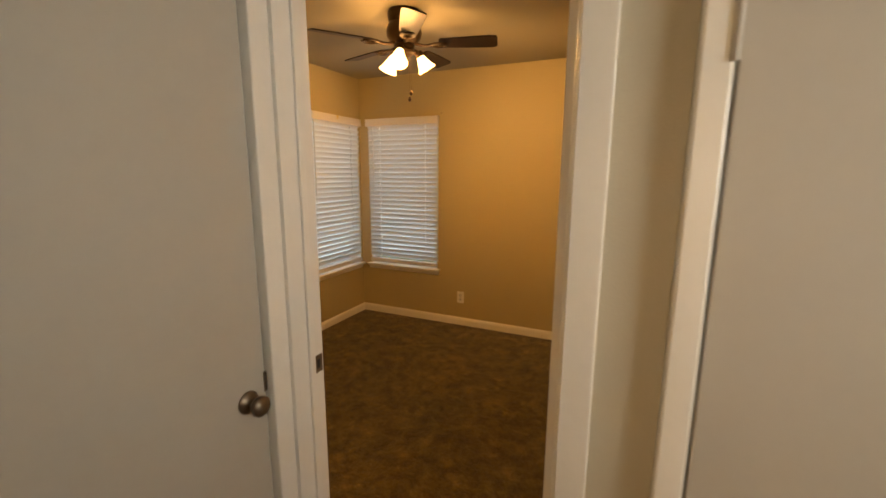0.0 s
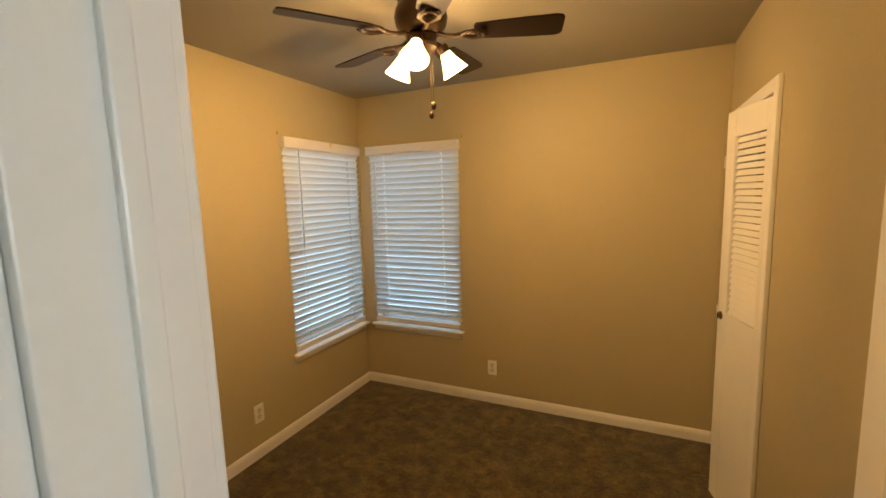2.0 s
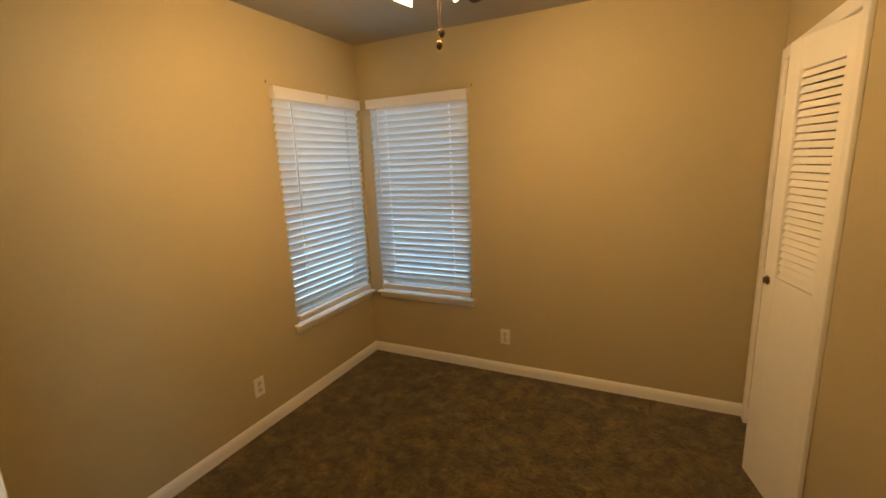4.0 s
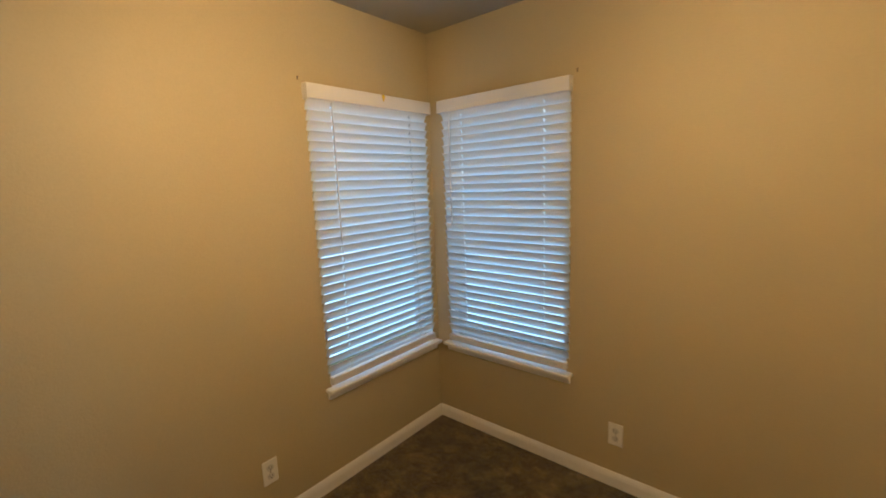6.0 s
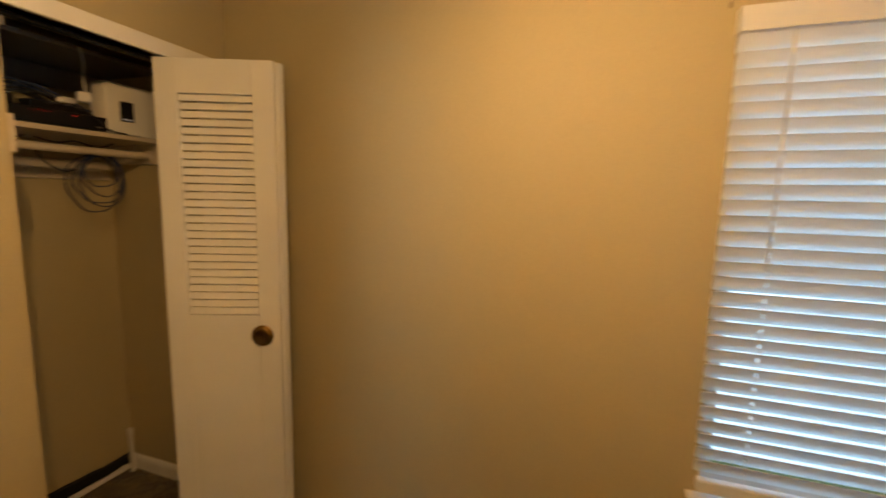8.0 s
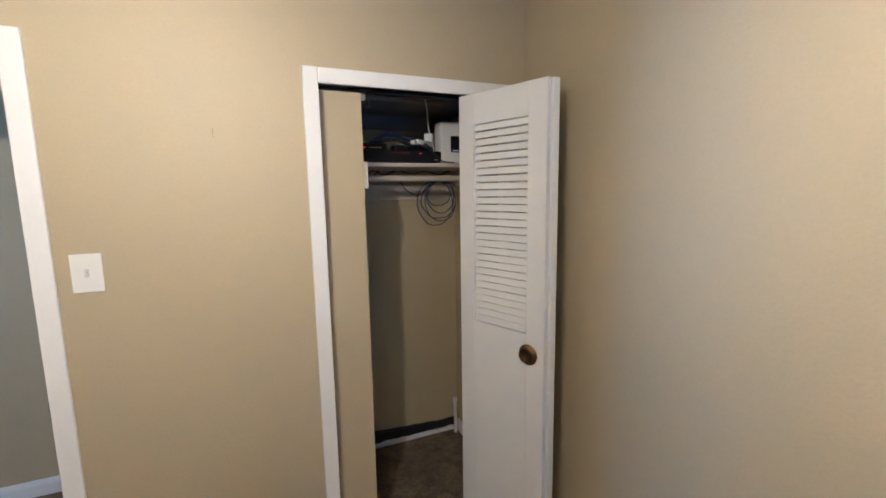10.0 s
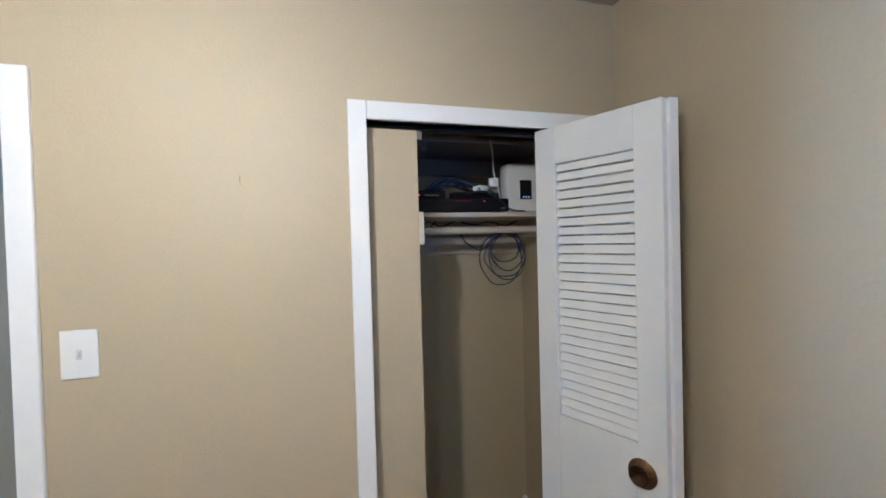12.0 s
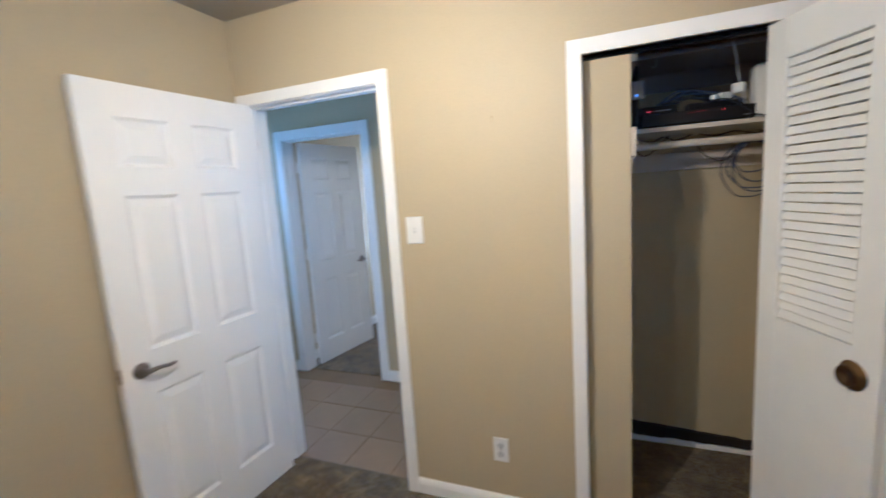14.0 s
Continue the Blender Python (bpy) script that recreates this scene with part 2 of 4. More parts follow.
def box(bm, lo, hi, bevel=0.0, m=None):
    """Adds a box from corner lo to corner hi, with rounded edges."""
    lo, hi = Vector(lo), Vector(hi)
    r = bmesh.ops.create_cube(bm, size=1.0)
    vs = r["verts"]
    size = hi - lo
    bmesh.ops.transform(bm, matrix=Matrix.Translation((lo + hi) / 2) @ Matrix.Diagonal((*size, 1)), verts=vs)
    if bevel:
        es = {e for v in vs for e in v.link_edges}
        r = bmesh.ops.bevel(bm, geom=list(es), offset=min(bevel, 0.45 * min(abs(c) for c in size)), segments=2, profile=0.5, affect="EDGES")
        vs = list({v for f in r["faces"] for v in f.verts} | {v for v in vs if v.is_valid})
    if m is not None:
        bmesh.ops.transform(bm, matrix=m, verts=[v for v in vs if v.is_valid])
    return bm


def boxes(*items, bevel=0.0):
    bm = bmesh.new()
    for lo, hi in items:
        box(bm, lo, hi, bevel)
    return bm


def lathe(bm, profile, m=None, steps=24):
    """Turns a profile of (radius, height) pairs round z."""
    rings = []
    for r, z in profile:
        rings.append([bm.verts.new((r * math.cos(2 * math.pi * k / steps), r * math.sin(2 * math.pi * k / steps), z)) for k in range(steps)])
    for a, b in zip(rings, rings[1:]):
        for k in range(steps):
            bm.faces.new((a[k], a[(k + 1) % steps], b[(k + 1) % steps], b[k]))
    for ring, (r, z) in ((rings[0], profile[0]), (rings[-1], profile[-1])):
        if r > 0.0005:
            bm.faces.new(ring)
    if m is not None:
        bmesh.ops.transform(bm, matrix=m, verts=[v for ring in rings for v in ring])
    bmesh.ops.remove_doubles(bm, verts=[v for ring in rings for v in ring], dist=0.00005)
    return bm


def tube(bm, points, radius, steps=8, m=None):
    """A round tube along points."""
    pts = [Vector(p) for p in points]
    rings = []
    up = Vector((0, 0, 1))
    for i, p in enumerate(pts):
        d = (pts[min(i + 1, len(pts) - 1)] - pts[max(i - 1, 0)]).normalized()
        side = d.cross(up)
        if side.length < 0.05:
            side = d.cross(Vector((1, 0, 0)))
        side.normalize()
        other = side.cross(d)
        rad = radius[i] if isinstance(radius, (list, tuple)) else radius
        rings.append([bm.verts.new(p + rad * (math.cos(2 * math.pi * k / steps) * side + math.sin(2 * math.pi * k / steps) * other)) for k in range(steps)])
    for a, b in zip(rings, rings[1:]):
        for k in range(steps):
            bm.faces.new((a[k], a[(k + 1) % steps], b[(k + 1) % steps], b[k]))
    bm.faces.new(rings[0])
    bm.faces.new(rings[-1])
    if m is not None:
        bmesh.ops.transform(bm, matrix=m, verts=[v for ring in rings for v in ring])
    return bm


def arc(c, r, a0, a1, n, u=(1, 0, 0), v=(0, 0, 1)):
    c, u, v = Vector(c), Vector(u), Vector(v)
    return [c + r * math.cos(radians(a0 + (a1 - a0) * i / n)) * u + r * math.sin(radians(a0 + (a1 - a0) * i / n)) * v for i in range(n + 1)]


def setting(name, bm, material, label, category, smooth=False):
    return tagged(part(name, bm, material, None, label, smooth), label, category, "", "structure")


# ---- plan ----
XL, XR, Y0, Y1, H = -2.50, 0.149, 0.63, 3.40, 2.47
W = 0.12                                        # wall thickness
DX0, DX1, DH = -0.705, 0.07, 2.03                # bedroom door opening
CX0, CX1, CH = -2.44, -1.594, 2.01               # closet opening beside the door
KY0, KY1 = 2.46, 3.32                           # closet opening in the right-hand wall
WLY0, WLY1, WRX0, WRX1 = 2.545, 3.345, -2.385, -1.60   # window openings
SILL, HEAD = 0.564, 2.035
HY = -0.50                                      # far wall of the hall
OX0, OX1 = 0.10, 0.86                          # opening of the room across the hall
BACK = -0.14                                    # back of the closet

# ---- floors and ceilings ----
setting("floor_carpet", boxes(((XL - 0.12, Y0 - 0.06, -0.06), (XR + 0.7, Y1 + 0.12, 0.012)), ((XL - 0.12, BACK - 0.1, -0.06), (CX1 + 0.04, Y0 - 0.0601, 0.012))), CARPET, "dark brown plush carpet with trodden lighter patches", "carpet")
setting("floor_other_room", boxes(((-1.9, -3.1, -0.06), (1.04, HY - 0.06, -0.001))), CARPET, "brown carpet of the room across the hall", "carpet")
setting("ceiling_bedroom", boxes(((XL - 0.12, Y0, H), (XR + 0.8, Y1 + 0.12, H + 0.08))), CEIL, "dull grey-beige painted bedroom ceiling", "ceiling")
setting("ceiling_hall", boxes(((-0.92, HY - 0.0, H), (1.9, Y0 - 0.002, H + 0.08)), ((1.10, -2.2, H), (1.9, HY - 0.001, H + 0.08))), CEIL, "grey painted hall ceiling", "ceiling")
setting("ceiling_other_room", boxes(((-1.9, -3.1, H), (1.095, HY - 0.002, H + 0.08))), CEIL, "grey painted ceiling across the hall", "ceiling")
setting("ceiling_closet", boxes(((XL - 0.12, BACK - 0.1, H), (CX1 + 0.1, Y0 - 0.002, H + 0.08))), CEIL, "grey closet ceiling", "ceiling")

# ---- walls ----
setting("wall_west", boxes(((XL - W, BACK - 0.1, 0), (XL, WLY0, H)), ((XL - W, WLY1, 0), (XL, Y1 + W, H)), ((XL - W, WLY0, 0), (XL, WLY1, SILL)), ((XL - W, WLY0, HEAD), (XL, WLY1, H))), WALL, "tan painted bedroom wall with a window", "wall")
setting("wall_north", boxes(((XL, Y1, 0), (WRX0, Y1 + W, H)), ((WRX1, Y1, 0), (XR + 0.8, Y1 + W, H)), ((WRX0, Y1, 0), (WRX1, Y1 + W, SILL)), ((WRX0, Y1, HEAD), (WRX1, Y1 + W, H))), WALL, "tan painted bedroom wall with a corner window", "wall")
setting("wall_east", boxes(((XR, Y0 - 0.0, 0), (XR + W, KY0, H)), ((XR, KY1, 0), (XR + W, Y1, H)), ((XR, KY0, CH), (XR + W, KY1, H))), WALL, "tan painted bedroom wall with a closet", "wall")
setting("wall_south", boxes(((XL, Y0 - W, 0), (CX0, Y0, H)), ((CX1, Y0 - W, 0), (DX0 - 0.018, Y0, H)), ((DX1 + 0.018, Y0 - W, 0), (2.0, Y0, H)), ((CX0, Y0 - W, CH), (CX1, Y0, H)), ((DX0 - 0.018, Y0 - W, DH + 0.018), (DX1 + 0.018, Y0, H))), WALL, "tan painted wall between bedroom and hall", "wall")
setting("wall_hall_far", boxes(((-0.80, HY - W, 0), (OX0 - 0.018, HY, H)), ((OX1 + 0.018, HY - W, 0), (0.98, HY, H)), ((OX0 - 0.018, HY - W, DH + 0.018), (OX1 + 0.018, HY, H))), WALL, "tan hall wall with a doorway", "wall")
setting("wall_hall_west", boxes(((-0.80 - W, HY - W, 0), (-0.80, Y0 - W, H))), WALL, "tan end wall of the hall", "wall")
setting("wall_hall_side", boxes(((0.98, -2.2, 0), (1.10, HY, H))), WALL, "tan wall of the hall passage", "wall")
setting("wall_hall_end", boxes(((1.10, -2.2 - W, 0), (1.9, -2.2, H))), WALL, "tan end wall of the hall passage", "wall")
setting("wall_hall_east", boxes(((1.9, -2.2 - W, 0), (1.9 + W, -0.77, H)), ((1.9, -0.05, 0), (1.9 + W, Y0 - W, H)), ((1.9, -0.77, 0), (1.9 + W, -0.05, SILL)), ((1.9, -0.77, HEAD), (1.9 + W, -0.05, H))), WALL, "tan outer wall of the hall passage", "wall")
setting("wall_other_room", boxes(((-1.9, -3.1 - W, 0), (-0.20, -3.1, H)), ((0.70, -3.1 - W, 0), (1.10, -3.1, H)), ((-0.20, -3.1 - W, 0), (0.70, -3.1, SILL)), ((-0.20, -3.1 - W, HEAD), (0.70, -3.1, H)), ((-1.9 - W, -3.1, 0), (-1.9, HY - W, H)), ((0.98, -3.1, 0), (1.10, -2.2 - W, H)), ((-1.9, HY - W - 0.001, 0), (-0.80 - W, HY, H))), WALL, "tan walls of the room across the hall", "wall")
setting("wall_closet_back", boxes(((XL, BACK - 0.1, 0), (CX1 + 0.1, BACK, H))), WALL, "tan closet back wall", "wall")
setting("wall_hall_near", boxes(((DX1 + 0.0745, Y0 - W - 0.004, 0), (0.2715, Y0 - W - 0.0002, H - 0.001))), HALLWALL, "narrow greige hall wall between two doorways", "wall")
RET = -1.768
setting("wall_closet_return", boxes(((RET, BACK, 0), (CX1 + 0.1, Y0 - W, H)), ((RET, Y0 - W, 0), (CX1 - 0.001, Y0 - 0.055, CH + 0.02))), WALL, "tan boxed-in return inside the closet", "wall")
setting("wall_closet_two", boxes(((XR + 0.7, KY0 - 0.3, 0), (XR + 0.8, Y1, H)), ((XR + W, KY0 - 0.3, 0), (XR + 0.7, KY0 - 0.2, H))), WALL, "tan inside walls of the louvred closet", "wall")

# ---- skirting ----


def skirting(name, runs, label, high=0.09):
    """runs: (x0, y0, x1, y1) along a wall, the room on the left of the run."""
    bm = bmesh.new()
    for x0, y0, x1, y1 in runs:
        a, b = Vector((x0, y0, 0)), Vector((x1, y1, 0))
        d = (b - a).normalized()
        nrm = Vector((-d.y, d.x, 0))
        prof = [(0, 0), (0.014, 0), (0.014, high - 0.028), (0.011, high - 0.014), (0.006, high - 0.004), (0.003, high), (0, high)]
        ends = [[bm.verts.new(p + nrm * u + Vector((0, 0, z))) for u, z in prof] for p in (a, b)]
        n = len(prof)
        for k in range(n):
            bm.faces.new((ends[0][k], ends[0][(k + 1) % n], ends[1][(k + 1) % n], ends[1][k]))
        bm.faces.new(ends[0])
        bm.faces.new(ends[1])
    return setting(name, bm, TRIM, label, "baseboard")


skirting("baseboard", [(XL, Y1, XL, Y0)], "white moulded baseboard along the carpet")
skirting("baseboard", [(XR, Y1, XL, Y1)], "white moulded baseboard along the carpet")
skirting("baseboard", [(XR, Y0, XR, KY0 - 0.06)], "white moulded baseboard along the carpet")
skirting("baseboard", [(CX1 + 0.06, Y0, DX0 - 0.06, Y0)], "white moulded baseboard beside the door")
skirting("baseboard", [(XL, BACK, RET, BACK)], "white baseboard at the closet back", 0.045)
skirting("baseboard", [(XL, Y0 - W, XL, BACK)], "white baseboard on the closet side")
skirting("baseboard", [(OX1 + 0.08, HY, 0.98, HY)], "short white baseboard in the hall")
skirting("baseboard", [(-0.80, HY, OX0 - 0.08, HY)], "white baseboard in the hall")
skirting("baseboard", [(0.98, -3.1, 0.98, HY - W)], "white baseboard in the room across the hall")

# ---- casings and jambs ----


def casing(name, x0, x1, top, wide, thick, y, face, label):
    """Flat boards round an opening in a wall along x; face is +1 or -1, the side on which they lie."""
    t = thing(name, (0, 0, 0), 0, label, "door casing", "", "structure")
    ya, yb = sorted((y, y + face * thick))
    part("side_casing", boxes(((x0 - wide, ya, 0), (x0, yb, top + wide)), bevel=0.004), TRIM, t)
    part("side_casing", boxes(((x1, ya, 0), (x1 + wide, yb, top + wide)), bevel=0.004), TRIM, t)
    part("head_casing", boxes(((x0, ya, top), (x1, yb - 0.001 if face > 0 else yb, top + wide)), bevel=0.004), TRIM, t)
    return t


def jamb(name, x0, x1, top, ya, yb, stop, label):
    """The lining of an opening with a door stop at stop."""
    t = thing(name, (0, 0, 0), 0, label, "door jamb", "", "structure")
    part("side_jamb", boxes(((x0 - 0.018, ya, 0), (x0, yb, top)), bevel=0.002), TRIM, t)
    part("side_jamb", boxes(((x1, ya, 0), (x1 + 0.018, yb, top)), bevel=0.002), TRIM, t)
    part("head_jamb", boxes(((x0 - 0.018, ya, top), (x1 + 0.018, yb, top + 0.018)), bevel=0.002), TRIM, t)
    if stop:
        s0, s1 = stop
        part("door_stop", boxes(((x0, s0, 0), (x0 + 0.011, s1, top)), ((x1 - 0.011, s0, 0), (x1, s1, top)), ((x0 + 0.011, s0, top - 0.011), (x1 - 0.011, s1, top)), bevel=0.003), TRIM, t)
    return t


casing("trim_bedroom_door_inside", DX0 - 0.004, DX1 + 0.004, DH + 0.004, 0.058, 0.016, Y0, 1, "white casing round the bedroom doorway")
hc = thing("trim_bedroom_door_hall", (0, 0, 0), 0, "white casing on the hall side of the bedroom doorway", "door casing", "", "structure")
part("side_casing", boxes(((DX1 + 0.006, Y0 - W - 0.016, 0), (DX1 + 0.074, Y0 - W, DH + 0.07)), bevel=0.004), TRIM, hc)
part("head_casing", boxes(((DX0 - 0.0024, Y0 - W - 0.015, DH + 0.006), (DX1 + 0.0055, Y0 - W, DH + 0.07)), bevel=0.004), TRIM, hc)
bedjamb = jamb("trim_bedroom_jamb", DX0, DX1, DH, Y0 - W - 0.002, Y0 + 0.002, (Y0 - 0.059, Y0 - 0.036), "white painted jamb with a door stop")
part("strike_plate", boxes(((DX0 - 0.002, Y0 - 0.034, 0.89), (DX0 + 0.0015, Y0 + 0.004, 0.95)), bevel=0.0006), DARKMETAL, bedjamb, "dark metal strike plate")
part("strike_hole", boxes(((DX0 + 0.0012, Y0 - 0.022, 0.905), (DX0 + 0.0019, Y0 - 0.008, 0.935))), SLOT, bedjamb)
for z in (0.25, 1.03, 1.80):
    part("hinge_leaf", boxes(((DX1 - 0.002, Y0 - 0.032, z - 0.045), (DX1 + 0.0005, Y0 + 0.002, z + 0.045)), bevel=0.0006), TRIM, bedjamb)

casing("trim_closet_one", CX0 + 0.003, CX1 - 0.003, CH - 0.003, 0.056, 0.018, Y0, 1, "white casing round the closet opening")
closet_jamb = jamb("trim_closet_jamb", CX0, CX1, CH, Y0 - W, Y0 + 0.001, None, "white painted closet lining")
part("track", boxes(((CX0 + 0.002, Y0 - 0.075, CH - 0.012), (CX1 - 0.002, Y0 - 0.045, CH - 0.001)), bevel=0.002), BLACK, closet_jamb, "dark metal folding-door track")

t2 = thing("trim_closet_two", (0, 0, 0), 0, "white casing round the louvred closet", "door casing", "", "structure")
part("side_casing", boxes(((XR - 0.018, KY0 - 0.056, 0), (XR, KY0, CH + 0.056)), bevel=0.004), TRIM, t2)
part("side_casing", boxes(((XR - 0.018, KY1, 0), (XR, KY1 + 0.056, CH + 0.056)), bevel=0.004), TRIM, t2)
part("head_casing", boxes(((XR - 0.017, KY0, CH), (XR, KY1, CH + 0.056)), bevel=0.004), TRIM, t2)
part("side_jamb", boxes(((XR + 0.001, KY0 - 0.001, 0), (XR + W, KY0 + 0.012, CH)), bevel=0.002), TRIM, t2)
part("side_jamb", boxes(((XR + 0.001, KY1 - 0.012, 0), (XR + W, KY1 + 0.001, CH)), bevel=0.002), TRIM, t2)
part("head_jamb", boxes(((XR + 0.001, KY0 + 0.012, CH - 0.012), (XR + W, KY1 - 0.012, CH + 0.001)), bevel=0.002), TRIM, t2)

casing("trim_far_door", OX0 - 0.004, OX1 + 0.004, DH + 0.004, 0.075, 0.016, HY, 1, "white casing of the doorway across the hall")
jamb("trim_far_jamb", OX0, OX1, DH, HY - W - 0.002, HY + 0.002, (HY - 0.080, HY - 0.038), "white jamb of the doorway across the hall")

# ---- windows ----


def window(name, place, rz, wide, label):
    """Local x along the wall, y into the room, z up; the wall's room face is y = 0."""
    t = thing(name, place, rz, label, "window", "", "structure")
    h = HEAD - SILL
    fr = bmesh.new()
    for lo, hi in (((0, -0.118, 0), (0.035, -0.075, h)), ((wide - 0.035, -0.118, 0), (wide, -0.075, h)), ((0.035, -0.118, 0), (wide - 0.035, -0.075, 0.04)), ((0.035, -0.118, h - 0.035), (wide - 0.035, -0.075, h))):
        box(fr, lo, hi, 0.003)
    part("window_frame", fr, WOODFRAME, t)
    mid = h * 0.5
    sa = bmesh.new()
    for lo, hi in (((0.036, -0.105, mid - 0.018), (wide - 0.036, -0.08, mid + 0.018)), ((0.036, -0.105, 0.041), (0.054, -0.08, mid - 0.018)), ((wide - 0.054, -0.105, 0.041), (wide - 0.036, -0.08, mid - 0.018))):
        box(sa, lo, hi, 0.003)
    part("sash", sa, WOODFRAME, t)
    for z0, z1 in ((0.042, mid - 0.019), (mid + 0.019, h - 0.036)):
        p = part("pane", boxes(((0.037, -0.098, z0), (wide - 0.037, -0.094, z1))), GLASS, t)
        p.visible_shadow = False
    part("reveal", boxes(((0.0, -0.075, 0.0025), (0.005, -0.001, h)), ((wide - 0.005, -0.075, 0.0025), (wide, -0.001, h)), ((0.005, -0.075, h - 0.005), (wide - 0.005, -0.001, h))), TRIM, t)
    part("window_sill", boxes(((-0.034, -0.075, -0.018), (wide + 0.034, 0.050, 0.002)), bevel=0.006), TRIM, t)
    part("apron", boxes(((-0.024, 0.0, -0.058), (wide + 0.024, 0.017, -0.018)), bevel=0.003), TRIM, t)
    return t


def blind(place, rz, wide, label, sticker, ends, wand_at):
    """An outside-mounted blind: it hangs just proud of the wall; ends are the slats' two ends along x."""
    h = HEAD - SILL
    e0, e1 = ends
    t = thing("window_blind", place, rz, label, "window blind", "white blinds at the corner windows")
    part("headrail", boxes(((e0 + 0.002, 0.001, h - 0.044), (e1 - 0.002, 0.029, h + 0.020)), bevel=0.003), BLINDPAINT, t)
    val = part("valance", boxes(((-0.022, 0.030, h - 0.040), (wide + 0.022, 0.040, h + 0.030)), ((-0.022, 0.0005, h - 0.040), (-0.0195, 0.030, h + 0.030)), ((wide + 0.0195, 0.0005, h - 0.040), (wide + 0.022, 0.030, h + 0.030)), bevel=0.002), BLINDPAINT, t)
    part("valance_bead", boxes(((-0.0215, 0.0402, h - 0.0395), (wide + 0.0215, 0.0425, h - 0.034)), bevel=0.001), BLINDPAINT, val)
    if sticker:
        part("sticker", boxes(((wide * 0.43, 0.0402, h + 0.010), (wide * 0.43 + 0.020, 0.0409, h + 0.0295)), ((wide * 0.43 + 0.006, 0.0402, h - 0.004), (wide * 0.43 + 0.014, 0.0409, h + 0.0098))), YELLOW, val, "small yellow sticker")
    n, low, high = 29, 0.103, h - 0.066
    # a crowned slat with two routed cord holes
    cords = (e0 + 0.140, e1 - 0.140)
    xs = [e0, cords[0] - 0.0036, cords[0] + 0.0036, cords[1] - 0.0036, cords[1] + 0.0036, e1]
    us = [-0.0254, -0.017, -0.009, 0.0, 0.009, 0.017, 0.0254]
    sl = bmesh.new()
    grids = [[[sl.verts.new((x, u, 0.0046 * (1 - (u / 0.0254) ** 2) + dz)) for u in us] for x in xs] for dz in (0.0016, -0.0016)]

    def solid(i, k):
        return 0 <= i < 5 and 0 <= k < 6 and not (i in (1, 3) and k in (2, 3))
    for i in range(5):
        for k in range(6):
            if not solid(i, k):
                continue
            corner = ((i, k), (i + 1, k), (i + 1, k + 1), (i, k + 1))
            for g in grids:
                sl.faces.new([g[p][q] for p, q in corner])
            for (p, q), (p2, q2), (di, dk) in ((corner[0], corner[1], (0, -1)), (corner[1], corner[2], (1, 0)), (corner[2], corner[3], (0, 1)), (corner[3], corner[0], (-1, 0))):
                if not solid(i + di, k + dk):
                    sl.faces.new((grids[0][p][q], grids[0][p2][q2], grids[1][p2][q2], grids[1][p][q]))
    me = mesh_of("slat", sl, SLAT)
    rnd = random.Random(int(wide * 1000))
    for k in range(n):
        ob = new("slat", me)
        ob.parent = t
        z = low + (high - low) * k / (n - 1)
        ob.matrix_basis = pose(rnd.uniform(-0.001, 0.001), SLAT_Y, z, SLAT_TILT + rnd.uniform(-1.8, 1.8), rnd.uniform(-0.12, 0.12), 0)
    part("bottom_rail", boxes(((e0 + 0.008, 0.002, 0.020), (e1 - 0.008, 0.034, 0.062)), bevel=0.006), BLINDPAINT, t)
    for x in cords:
        lad = bmesh.new()
        for y in (SLAT_Y - 0.017, SLAT_Y + 0.017):
            tube(lad, [(x + 0.006, y, 0.03), (x + 0.006, y, h - 0.05)], 0.0008, 5)
        tube(lad, [(x - 0.0015, SLAT_Y, 0.03), (x - 0.0015, SLAT_Y, h - 0.05)], 0.0007, 5)
        part("ladder_cord", lad, PLATE, t)
    part("tilt_wand", tube(bmesh.new(), [(e1 - wand_at, 0.034, h - 0.045), (e1 - wand_at + 0.001, 0.036, h - 0.3), (e1 - wand_at + 0.003, 0.035, 0.76)], 0.0036, 8), WOODFRAME, t, "clear greyish tilt wand")
    return t


SLAT_TILT, SLAT_Y = 66, 0.0165
window("window_1", (XL, WLY1, SILL), -90, WLY1 - WLY0, "white framed sash window behind blinds")
window("window_2", (WRX1, Y1, SILL), 180, WRX1 - WRX0, "white framed sash window behind blinds")
# window added out of view to carry the other room's lamp
window("window_3", (-0.20, -3.1, SILL), 0, 0.90, "unseen sash window added in the room across the hall")
window("window_4", (1.9, -0.77, SILL), 90, 0.72, "unseen sash window added in the hall passage")
blind((XL, WLY1, SILL), -90, WLY1 - WLY0, "closed white slatted blind with a yellow valance sticker", True, (0.002, WLY1 - WLY0 + 0.018), 0.130)
blind((WRX1, Y1, SILL), 180, WRX1 - WRX0, "closed white slatted blind with wide valance", False, (-0.018, WRX1 - WRX0), 0.066)

# ---- doors ----


